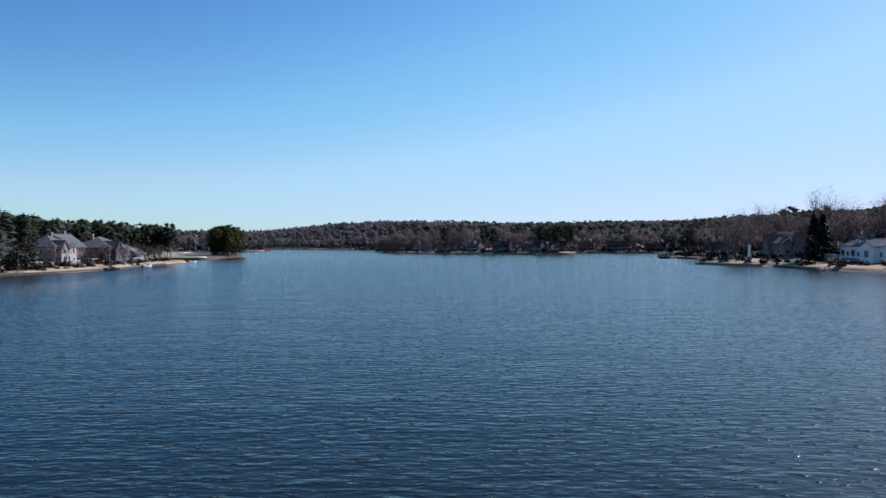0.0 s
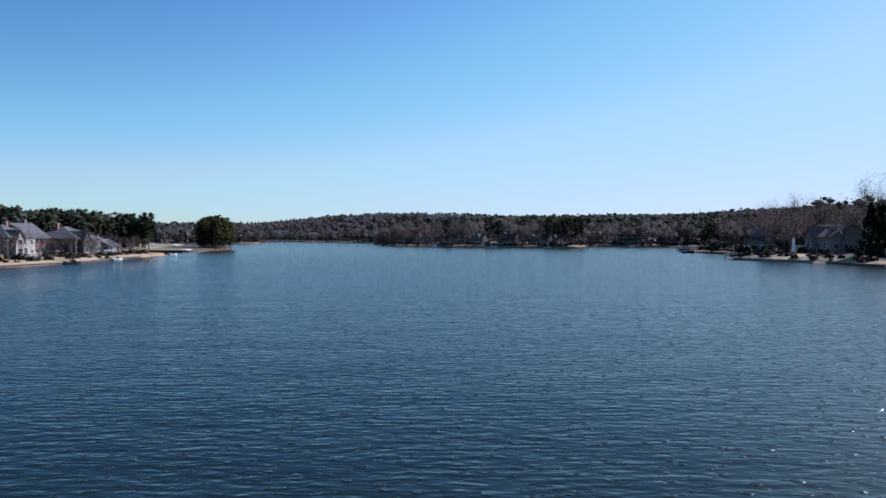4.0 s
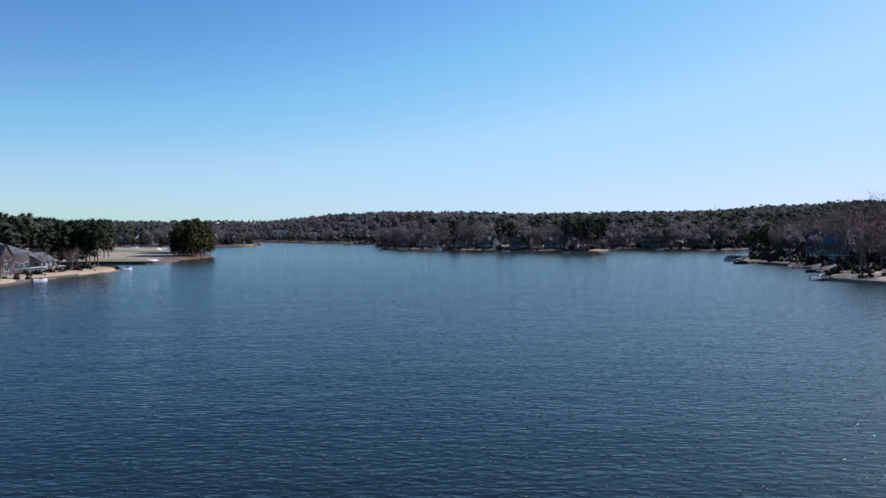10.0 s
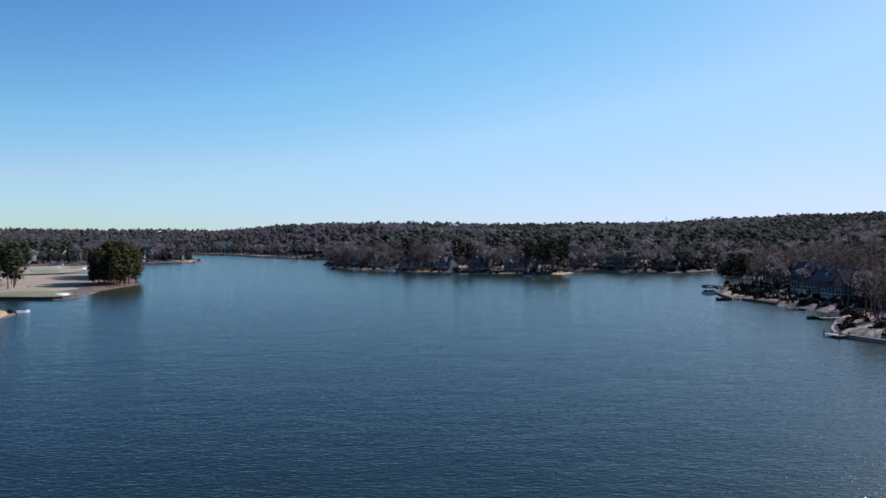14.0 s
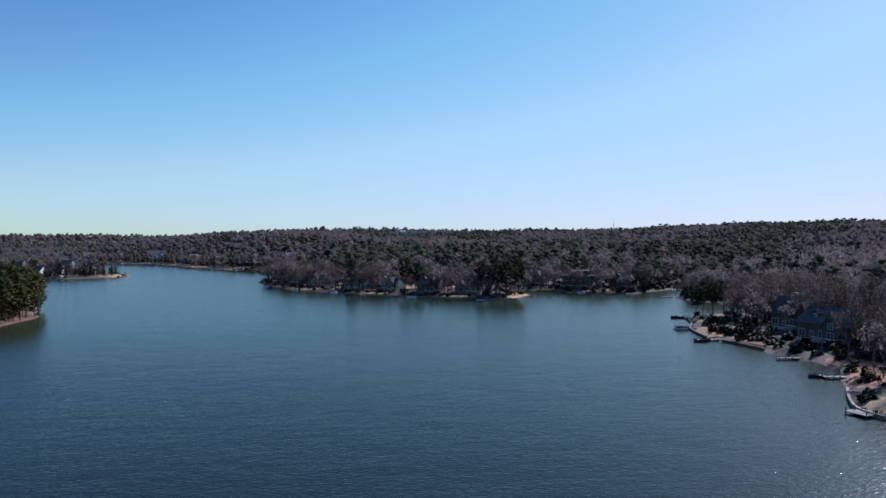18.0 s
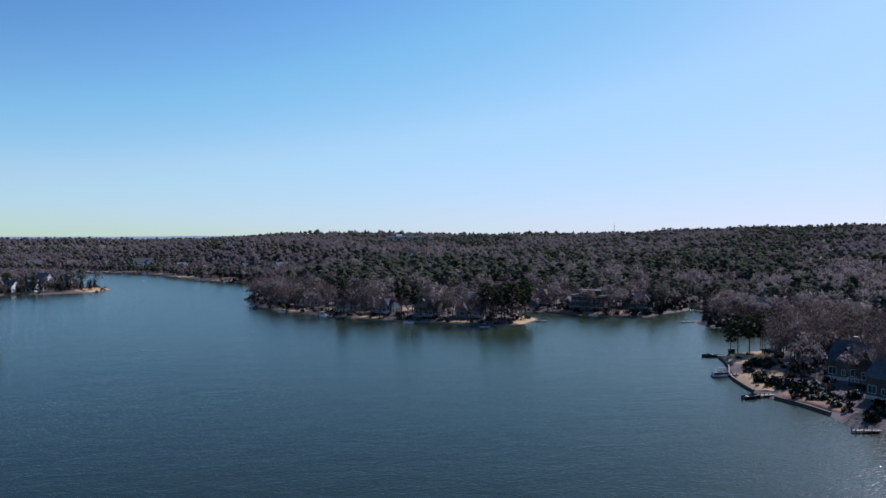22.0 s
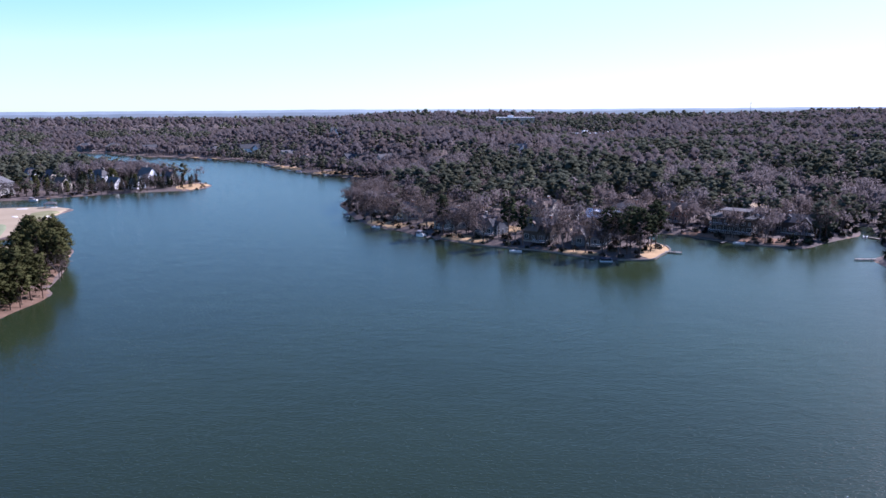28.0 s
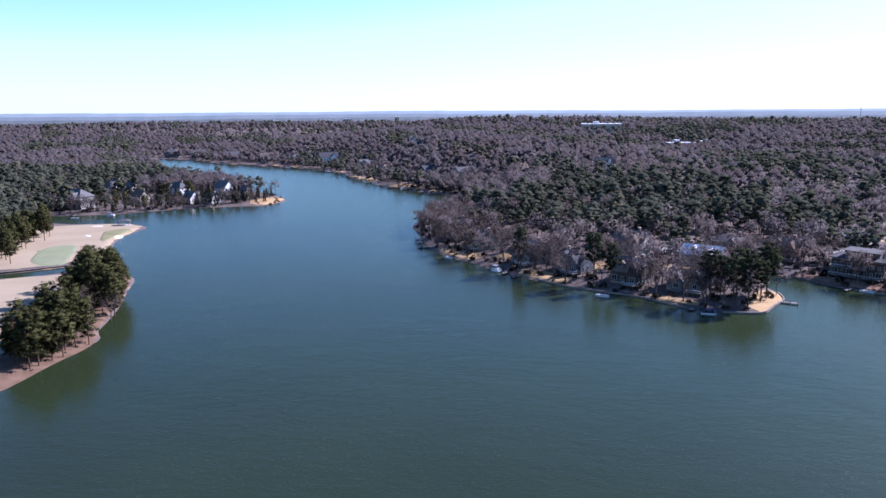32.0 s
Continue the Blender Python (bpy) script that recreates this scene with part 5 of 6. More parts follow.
def build_house(spec, g, near):
    x, y, turn, w, d, eave, rh, form, wall, roof, label = spec
    a = radians(turn)
    corners = [(x + px * math.cos(a) - py * math.sin(a), y + px * math.sin(a) + py * math.cos(a)) for px in (-w / 2, w / 2) for py in (-d / 2, d / 2)]
    heights = [lift(*c) for c in corners]
    z, low = max(lift(x, y), sum(heights) / 4) + 0.2, min(heights)
    house = tagged(new("house"), label, "house", "houses round the lake")
    house.matrix_basis = pose(x, y, z, 0, 0, turn)
    base = low - z - 1.2
    part("foundation", box(-w / 2 - 0.06, w / 2 + 0.06, -d / 2 - 0.06, d / 2 + 0.06, base, 0.35), STONE if g.uniform() < 0.5 else CONCRETE, house)
    part("wall", house_wall(w, d, 0.35, eave, rh, form), wall, house)
    if form == "hip":
        part("roof", hip_roof(w, d, eave + 0.2, rh), roof, house)
    elif form == "gable":
        part("roof", gable_roof(w, d, eave, rh), roof, house)
    else:
        part("roof", box(-w / 2 - 0.9, w / 2 + 0.9, -d / 2 - 1.4, d / 2 + 0.6, eave, eave + 0.35), roof, house)
        part("upper_wall", box(-w * 0.28, w * 0.3, -d * 0.25, d * 0.4, eave + 0.35, eave + 2.9), wall, house)
        part("upper_roof", box(-w * 0.34, w * 0.37, -d * 0.4, d * 0.48, eave + 2.9, eave + 3.2), SHINGLE, house, "grey upper roof")
        for k in (-1, 0, 1):
            window(house, k * 2.6, -d * 0.25 - 0.01, eave + 0.6, 0, (2.2, 2.1))
    for side in ("front", "left", "right"):
        windows_along(house, w, d, eave, side, g, near)
    if form != "shed" and w > 12:
        k = -1 if g.uniform() < 0.5 else 1
        cross_gable(house, k * w * 0.24, d, w * 0.3, 1.6, base, eave * 0.96, rh * (0.85 if form == "gable" else 0.7), wall, roof)
        if near and form == "gable":
            dormer(house, -k * w * 0.2, -d * 0.36, eave + rh * 0.3, 2.0, 1.3, wall, roof)
    cx = w * g.uniform(0.18, 0.36) * (1 if g.uniform() < 0.5 else -1)
    bm = box(cx - 0.55, cx + 0.55, 0.6, 1.5, eave * 0.5, eave + rh + 1.1, 0.03)
    part("chimney", bm, BRICK if g.uniform() < 0.6 else STONE, house, "masonry chimney")
    part("chimney_cap", box(cx - 0.65, cx + 0.65, 0.5, 1.6, eave + rh + 1.1, eave + rh + 1.25), CONCRETE, house)
    if near:
        if form == "shed":
            deck(house, -w / 2, w / 2, -d / 2 - 3.6, -d / 2 - 0.08, 0.5, base - 0.8)
            deck(house, -w / 2, w * 0.2, -d / 2 - 2.4, -d / 2 - 0.08, 3.7, 0.5)
        else:
            s = 1 if g.uniform() < 0.5 else -1
            x0, x1 = sorted((s * w * 0.02, s * w * 0.48))
            if abs(x0 + x1) / 2 > 0:
                deck(house, x0, x1, -d / 2 - 5.2, -d / 2 - 1.72, 0.55, base - 0.8)
        part("door", box(-0.55, 0.55, -d / 2 - 0.05, -d / 2 - 0.005, 0.4, 2.5), DARK_TIMBER, house, "dark entrance door")
    part("fascia", box(-w / 2 - 0.12, w / 2 + 0.12, -d / 2 - 0.12, -d / 2 - 0.07, eave - 0.42, eave - 0.16), WHITE_PAINT, house)
    return house


house_rng = np.random.default_rng(31)
for spec in LEFT_HOUSES + RIGHT_HOUSES + PENINSULA_HOUSES + COVE_HOUSES:
    build_house(spec, house_rng, True)
for spec in FAR_POINT_HOUSES + FAR_SHORE_HOUSES:
    build_house(spec, house_rng, False)

# ---- lawns, sand and golf course ----
def patch(name, label, category, outline, material, raise_by=0.07, rings=6):
    """A sheet of turf or sand laid over the ground."""
    line = smooth_line(outline, 5)
    c = line.mean(0)
    pts = [c[None]] + [c + (line - c) * (k / rings) for k in range(1, rings + 1)]
    flat = np.concatenate(pts)
    z = np.maximum(ground(flat[:, 0], flat[:, 1]), 0.03) + raise_by
    z[-len(line):] -= raise_by + 0.05
    n = len(line)
    f = [(0, 1 + k, 1 + (k + 1) % n) for k in range(n)]
    for r in range(rings - 1):
        a, b = 1 + r * n, 1 + (r + 1) * n
        for k in range(n):
            m = (k + 1) % n
            f += [(a + k, b + k, b + m), (a + k, b + m, a + m)]
    me = triangle_mesh(name, np.c_[flat, z], f, [material])
    me.polygons.foreach_set("use_smooth", np.ones(len(me.polygons), bool))
    return tagged(new(name, me), label, category, kind="structure")


patch("fairway", "tan dormant fairway beside the grove", "fairway", [(-146, 384), (-138, 405), (-146, 430), (-150, 455), (-158, 480), (-172, 508), (-190, 532), (-205, 528), (-232, 511), (-262, 492), (-262, 440), (-235, 400), (-190, 372), (-160, 370)], FAIRWAY, 0.16, 14)
patch("fairway", "tan dormant fairway on the golf point", "fairway", [(-211.5, 551), (-218, 588), (-228, 612), (-234, 640), (-236, 652), (-247, 661), (-276, 657), (-300, 640), (-296, 610), (-276, 580), (-268, 545), (-240, 532), (-222, 541)], FAIRWAY, 0.16, 12)
patch("straw_bank", "reddish pine straw under the grove", "bank", [(-131.6, 408), (-130.8, 430), (-130.2, 446), (-137, 458), (-149, 452), (-150, 425), (-142, 408)], DARK_STRAW, 0.3, 6)
patch("straw_bank", "reddish pine straw under the trees of the point", "bank", [(-138.5, 461), (-143, 474), (-150, 491), (-159.5, 511), (-168, 529), (-178, 530), (-172, 505), (-161, 480), (-150, 462)], DARK_STRAW, 0.3, 6)
patch("putting_green", "light green putting green on the golf point", "green", [(-213.5, 548), (-219, 562), (-229, 581), (-238, 592), (-246, 589), (-247, 577), (-240, 562), (-232, 549), (-222, 543)], GREEN_TURF, 0.34, 7)
patch("putting_green", "olive turf strip near the point", "green", [(-248, 633), (-244, 644), (-235, 641), (-233, 627), (-231, 612), (-229, 602), (-234, 606), (-242, 620)], OLIVE_TURF, 0.34, 6)
patch("putting_green", "olive putting green behind a timber bulkhead", "green", [(-131, 368), (-131, 384), (-142, 392), (-156, 388), (-166, 376), (-158, 368)], OLIVE_TURF, 0.34, 6)
patch("bunker", "white sand bunker beside the green", "bunker", [(-229.8, 616), (-229.8, 621), (-231.8, 625), (-233, 620), (-231.5, 615.5)], BUNKER_SAND, 0.46, 3)
patch("bunker", "white sand bunker on the fairway", "bunker", [(-246, 615), (-246.5, 618), (-250, 618.5), (-249.5, 615.5)], BUNKER_SAND, 0.4, 3)
patch("bunker", "white sand bunker at the water", "bunker", [(-129.5, 372), (-128.8, 377), (-132, 379.5), (-134, 373.5)], BUNKER_SAND, 0.46, 3)
patch("bunker", "long white bunker near the inlet", "bunker", [(-259, 649), (-262, 650.5), (-267, 648), (-265.5, 646)], BUNKER_SAND, 0.4, 3)
patch("lawn", "pale dormant lawn sloping to the water", "lawn", [(-115.5, 204), (-112, 229), (-120, 231), (-134, 224), (-136, 206), (-124, 194)], DRY_GRASS, 0.12)
patch("lawn", "pale dormant lawn below the white house", "lawn", [(-112, 236), (-113, 254), (-119, 259), (-134, 256), (-134, 238), (-120, 233)], DRY_GRASS, 0.12)
patch("lawn", "pale dormant lawn with a sandy edge", "lawn", [(-115.5, 264), (-116.5, 284), (-115.5, 302), (-117, 311), (-126, 312), (-136, 300), (-136, 275), (-124, 263)], DRY_GRASS, 0.12)
patch("sand_point", "orange sand at the tip of the lawn", "sand", [(-115.4, 303), (-115.7, 311), (-121, 318.5), (-129, 322), (-128, 316), (-120, 306)], SAND, 0.2)
patch("sand_point", "orange sandy tip of the far point", "sand", [(-203, 757.5), (-196.5, 770), (-195.5, 783), (-200, 795), (-212, 798), (-219, 780), (-214, 762)], SAND, 0.12)
patch("sand_beach", "orange sand behind a seawall", "sand", [(127, 391), (134, 407), (149, 414), (156, 409), (146, 400), (134, 388)], SAND, 0.12)
patch("sand_beach", "orange sand terrace above the seawall", "sand", [(112.5, 355), (114.5, 364), (118, 374), (127, 380), (132, 372), (122, 358), (117, 350)], SAND, 0.12)
patch("clay_bank", "narrow straw-covered bank along the seawall", "bank", [(113.5, 346), (116, 336), (117.5, 328), (122, 328), (121, 340), (118, 349)], STRAW, 0.12)
patch("clay_bank", "bare red clay slope above the docks", "bank", [(119, 308), (117, 300), (110, 287), (103, 276), (108, 272), (120, 284), (128, 300), (126, 309)], RED_CLAY, 0.12)
patch("lawn", "mown tan lawn sloping to a curved seawall", "lawn", [(93, 258), (97, 266), (108, 270), (113, 258), (108, 244), (104, 234), (98, 239), (95, 248)], DRY_GRASS, 0.12)
patch("lawn", "olive lawn along the shore", "lawn", [(103, 240), (105.3, 226), (106.6, 215), (115, 215), (118, 228), (112, 242)], OLIVE_TURF, 0.12)
patch("sand_ramp", "pale sandy boat ramp", "sand", [(106.2, 213), (107, 203), (109.5, 192), (113, 180), (122, 182), (119, 200), (116, 213)], SAND, 0.12)
patch("sand_bank", "tan sand bank at the tip of the wooded point", "sand", [(84, 507), (91, 516), (96.5, 525), (97, 534), (91, 535), (84, 524), (80, 512)], SAND, 0.12)
patch("sand_bank", "sunlit sand terrace on the wooded point", "sand", [(48, 521), (55, 515), (62, 511), (64, 515), (56, 521), (50, 525)], SAND, 0.12)
patch("sand_bank", "sandy slope between bare trees", "sand", [(-3, 554), (6, 546.5), (15, 540), (20, 546), (10, 556), (2, 562)], SAND, 0.12)
patch("sand_bank", "sandy slope near the boats", "sand", [(-45, 601), (-36, 589), (-27, 580), (-20, 586), (-30, 598), (-38, 608)], SAND, 0.12)
patch("sand_bank", "red-brown straw bank round the cove", "sand", [(113, 564), (120, 556), (129, 545.5), (142, 537), (154, 532), (158, 540), (144, 548), (130, 557), (121, 566)], STRAW, 0.12)
patch("sand_bank", "triangular sand slope on the far shore", "sand", [(-136, 899), (-118, 884), (-104, 894), (-116, 908)], SAND, 0.12)
patch("sand_bank", "pale bank on the far shore", "sand", [(-182, 962), (-160, 928), (-152, 934), (-172, 968)], SAND, 0.12)
patch("yard", "sunlit tan yard behind the brown house", "yard", [(40, 584), (50, 578), (58, 586), (55, 596), (44, 598)], DRY_GRASS, 0.25)
patch("yard", "sunlit pale yard behind the grey house", "yard", [(58, 560), (68, 556), (75, 562), (72, 571), (61, 572)], DRY_GRASS, 0.25)
patch("yard", "sunlit pinkish yard in the woods", "yard", [(14, 630), (26, 624), (36, 632), (32, 644), (18, 646)], SAND, 0.25)
patch("yard", "sunlit tan yard behind the cove", "yard", [(168, 634), (180, 630), (186, 640), (176, 648)], DRY_GRASS, 0.25)
patch("yard", "bare tan slope between houses", "yard", [(26, 560), (33, 558), (37, 567), (30, 573)], SAND, 0.25)
patch("yard", "bare tan slope near the point", "yard", [(-16, 584), (-8, 580), (-3, 588), (-11, 594)], SAND, 0.25)
patch("driveway", "pale concrete driveway among the trees", "driveway", [(60, 596), (80, 588), (92, 592), (86, 602), (66, 606)], CONCRETE, 0.2)
patch("driveway", "pale concrete driveway behind the cove", "driveway", [(140, 600), (168, 590), (184, 598), (160, 612)], CONCRETE, 0.2)


def outdoor_chimney(x, y, turn):
    """A tall pale masonry stack that stands free on the lawn."""
    ob = tagged(new("outdoor_chimney"), "tall pale masonry chimney standing on the lakeside lawn", "chimney")
    ob.matrix_basis = pose(x, y, lift(x, y), 0, 0, turn)
    part("hearth", box(-1.0, 1.0, -0.7, 0.7, -0.4, 1.3, 0.04), STONE, ob)
    bm = bmesh.new()
    rows = [[bm.verts.new((sx * w, sy * w * 0.75, z)) for sx, sy in ((-1, -1), (1, -1), (1, 1), (-1, 1))] for w, z in ((0.62, 1.3), (0.42, 2.4), (0.38, 5.4))]
    for a, b in zip(rows, rows[1:]):
        for k in range(4):
            bm.faces.new((a[k], a[(k + 1) % 4], b[(k + 1) % 4], b[k]))
    bm.faces.new(rows[-1])
    part("stack", bm, WHITE_PAINT, ob, "whitewashed stack")
    part("cap", box(-0.48, 0.48, -0.38, 0.38, 5.4, 5.56, 0.03), CONCRETE, ob)


outdoor_chimney(107, 251, -95)


# ---- seawalls ----
def seawall(label, points, material, height=0.9, thick=0.35, cap=None):
    wall = tagged(new("seawall"), label, "seawall", kind="structure")
    line = smooth_line(points, 4, False)
    d = np.gradient(line, axis=0)
    d /= np.linalg.norm(d, axis=1, keepdims=True)
    nrm = np.stack([-d[:, 1], d[:, 0]], 1) * thick / 2
    for nm, lo, hi, wide, m in (("face", -1.0, height, 1.0, material), ("coping", height, height + 0.1, 1.5, cap or CONCRETE)):
        bm = bmesh.new()
        rows = [[bm.verts.new((*(p + n * s * wide), z)) for s, z in ((-1, lo), (1, lo), (1, hi), (-1, hi))] for p, n in zip(line, nrm)]
        for a, b in zip(rows, rows[1:]):
            for k in range(4):
                bm.faces.new((a[k], b[k], b[(k + 1) % 4], a[(k + 1) % 4]))
        bm.faces.new(rows[0])
        bm.faces.new(rows[-1][::-1])
        bmesh.ops.recalc_face_normals(bm, faces=bm.faces)
        part(nm, bm, m, wall)
    return wall


seawall("dark timber seawall below the sandy point", [(131, 408), (125, 391), (117, 376), (113.5, 364), (111.5, 354)], DARK_TIMBER, 0.7, cap=DARK_TIMBER)
seawall("dark timber seawall below the lawn", [(112.5, 346), (114.5, 337), (115.5, 328)], DARK_TIMBER, 0.7, cap=DARK_TIMBER)
seawall("curved concrete seawall round the lawn", [(102, 276), (95, 266), (91.3, 257.5), (94, 247), (97.3, 238), (102, 230)], STONE, 0.7, cap=TIMBER)
seawall("timber seawall along the olive lawn", [(104.3, 226), (104.6, 214), (106.3, 203)], DARK_TIMBER, 0.6, cap=TIMBER)
seawall("concrete seawall along the wooded point", [(5.5, 545.5), (16, 536.8), (25, 531.6), (37, 526.6), (47, 520.4), (54, 513.6), (61, 508.6)], STONE, 0.6, cap=DARK_TIMBER)
seawall("concrete seawall at the tip of the wooded point", [(70, 505.6), (83, 505.6), (90, 515), (96.6, 525), (97.6, 535)], STONE, 0.6, cap=STONE)
seawall("stone seawall along the cove", [(111.5, 563), (119.5, 554), (128.5, 543.5), (141, 534.6), (155, 529.8)], STONE, 0.6, cap=DARK_TIMBER)
seawall("timber bulkhead below the putting green", [(-170, 361.5), (-150, 365.8), (-129.5, 365), (-125.7, 376)], DARK_TIMBER, 1.1, cap=TIMBER)
seawall("timber bulkhead along the golf creek", [(-211.4, 547.6), (-221.5, 537.6), (-232.4, 529.7), (-266, 512.7)], DARK_TIMBER, 0.8, cap=TIMBER)
seawall("timber seawall along the first lawns", [(-121.5, 187), (-115.6, 204), (-111.7, 230), (-112.3, 250), (-116.3, 270), (-115.8, 288)], DARK_TIMBER, 0.5, cap=TIMBER)


# ---- docks and boats ----
def dock(x, y, turn, length, wide=1.8, head=0.0, label="weathered timber dock on posts"):
    """A dock that runs from the shore at x, y; turn is its way out, in degrees from east."""
    ob = tagged(new("dock"), label, "dock", "docks on the lake")
    ob.matrix_basis = pose(x, y, 0, 0, 0, turn)
    part("deck", box(-2, length, -wide / 2, wide / 2, 0.5, 0.56), TIMBER, ob)
    for s in (-1, 1):
        part("beam", box(-1.9, length - 0.05, s * (wide / 2 - 0.2) - 0.06, s * (wide / 2 - 0.2) + 0.06, 0.3, 0.49), DARK_TIMBER, ob)
        for k in range(max(2, int(length / 3)) + 1):
            px = 0.3 + (length - 0.6) * k / max(2, int(length / 3))
            bm = bmesh.new()
            bmesh.ops.create_cone(bm, cap_ends=True, segments=8, radius1=0.12, radius2=0.11, depth=3.4, matrix=Matrix.Translation((px, s * (wide / 2 + 0.12), -0.7)))
            part("post", bm, DARK_TIMBER, ob)
    if head:
        part("head_deck", box(length, length + 3.0, -head / 2, head / 2, 0.44, 0.57), TIMBER, ob)
        for sx, sy in ((0.3, -1), (2.7, -1), (0.3, 1), (2.7, 1)):
            bm = bmesh.new()
            bmesh.ops.create_cone(bm, cap_ends=True, segments=8, radius1=0.12, radius2=0.11, depth=3.6, matrix=Matrix.Translation((length + sx, sy * (head / 2 - 0.2), -0.5)))
            part("post", bm, DARK_TIMBER, ob)
    return ob


def pontoon_boat(x, y, turn, canvas, label, top=True, length=7.0):
    ob = tagged(new("pontoon_boat"), label, "boat", "boats on the lake")
    ob.matrix_basis = pose(x, y, 0.0, 0, 0, turn)
    h = length / 2
    for s in (-1, 1):
        bm = bmesh.new()
        bmesh.ops.create_cone(bm, cap_ends=True, segments=12, radius1=0.33, radius2=0.33, depth=length - 0.9, matrix=Matrix.Translation((-0.45, s * 0.85, 0.16)) @ Matrix.Rotation(radians(90), 4, "Y"))
        bmesh.ops.create_cone(bm, cap_ends=False, segments=12, radius1=0.33, radius2=0.04, depth=0.9, matrix=Matrix.Translation((h - 0.45, s * 0.85, 0.16)) @ Matrix.Rotation(radians(90), 4, "Y"))
        part("pontoon", bm, ALUMINIUM, ob)
    part("deck", box(-h, h - 0.3, -1.25, 1.25, 0.5, 0.62, 0.03), VINYL, ob)
    for s in (-1, 1):
        part("side_panel", box(-h + 0.1, h - 0.6, s * 1.2 - 0.03, s * 1.2 + 0.03, 0.65, 1.3), DARK_HULL if canvas is CANVAS_BLUE else VINYL, ob)
    part("bow_panel", box(h - 0.62, h - 0.56, -1.16, 1.16, 0.65, 1.3), VINYL, ob)
    part("helm", box(-0.5, 0.3, 0.3, 1.0, 0.62, 1.5, 0.08), VINYL, ob)
    for x0, x1 in ((-h + 0.3, -h + 1.4), (h - 2.6, h - 0.9)):
        part("bench", box(x0, x1, -1.05, -0.4, 0.62, 1.15, 0.08), VINYL, ob)
    if top:
        bm = bmesh.new()
        n = 8
        rows = []
        for k in range(n + 1):
            a = -1.3 + 2.6 * k / n
            zz = 2.75 - 0.12 * a * a
            rows.append([bm.verts.new((xx, a, zz + dz)) for xx in (-h + 0.6, 0.6) for dz in (0, 0.05)])
        for a, b in zip(rows, rows[1:]):
            for q in ((0, 2), (3, 1), (1, 0), (2, 3)):
                bm.faces.new((a[q[0]], a[q[1]], b[q[1]], b[q[0]]))
        part("canopy", bm, canvas, ob)
        for px in (-h + 0.7, 0.5):
            for s in (-1, 1):
                part("canopy_pole", box(px - 0.03, px + 0.03, s * 1.22 - 0.03, s * 1.22 + 0.03, 1.25, 2.55), ALUMINIUM, ob)
    else:
        part("cover", box(-h + 0.3, h - 0.8, -1.3, 1.3, 1.32, 1.62, 0.12), canvas, ob)
    part("motor", box(-h - 0.5, -h - 0.02, -0.22, 0.22, 0.1, 1.15, 0.07), DARK_HULL, ob)
    return ob


def runabout(x, y, turn, label, hull=VINYL):
    """A small open motorboat with a pointed bow."""
    ob = tagged(new("motorboat"), label, "boat", "boats on the lake")
    ob.matrix_basis = pose(x, y, 0.0, 0, 0, turn)
    bm = bmesh.new()
    rows = []
    for t in np.linspace(0, 1, 9):
        half = 0.95 * (1 - max(0, t - 0.45) ** 2 / 0.3025)
        half = max(half, 0.03)
        px = -2.6 + 5.4 * t
        rows.append([bm.verts.new(p) for p in ((px, -half, 0.75 + 0.2 * t), (px, -half * 0.75, -0.05), (px, 0, -0.2 + 0.25 * t * t), (px, half * 0.75, -0.05), (px, half, 0.75 + 0.2 * t), (px, half - min(0.12, half * 0.5), 0.78 + 0.2 * t), (px, half * 0.5, 0.3), (px, -half * 0.5, 0.3), (px, -half + min(0.12, half * 0.5), 0.78 + 0.2 * t))])
    for a, b in zip(rows, rows[1:]):
        for k in range(9):
            bm.faces.new((a[k], b[k], b[(k + 1) % 9], a[(k + 1) % 9]))
    bm.faces.new(rows[0])
    bmesh.ops.recalc_face_normals(bm, faces=bm.faces)
    part("hull", bm, hull, ob)
    part("windscreen", box(0.45, 0.5, -0.7, 0.7, 0.8, 1.3), GLASS, ob)
    part("seat", box(-1.6, -1.0, -0.6, 0.6, 0.3, 0.75, 0.06), VINYL, ob)
    part("motor", box(-3.0, -2.62, -0.2, 0.2, 0.0, 1.1, 0.06), DARK_HULL, ob)
    return ob


# right-hand shore
dock(133, 408.6, 176, 2.2, 1.3)
runabout(128.4, 409.6, 176, "dark motorboat moored at a short dock", DARK_HULL)
dock(119, 376, 178, 3.0, 1.2)
pontoon_boat(113.6, 376.4, 172, CANVAS_BLUE, "white pontoon boat with a navy canopy moored at a dock", True, 4.8)
dock(112, 348.4, 186, 3.2, 1.6, label="pale timber dock beside the seawall")
runabout(106.6, 347.2, 10, "dark motorboat at the end of a pale dock", DARK_HULL)
dock(109, 288, 170, 3.5, 1.8)
runabout(105.0, 290.2, 172, "small dark motorboat beside a pale dock", DARK_HULL).scale = (0.7, 0.75, 0.8)
dock(93, 257.5, 195, 1.6, 2.0, 4.5, "pale timber dock with a broad head")
dock(114, 313, 170, 4, 1.4)
dock(171, 506, 178, 6, 1.5)
dock(172, 480, 190, 5, 1.5)
dock(199, 552, 120, 3, 1.4)
runabout(196.5, 556, 60, "small motorboat in the narrow creek")
dock(108.5, 197, 182, 6, 2.0)
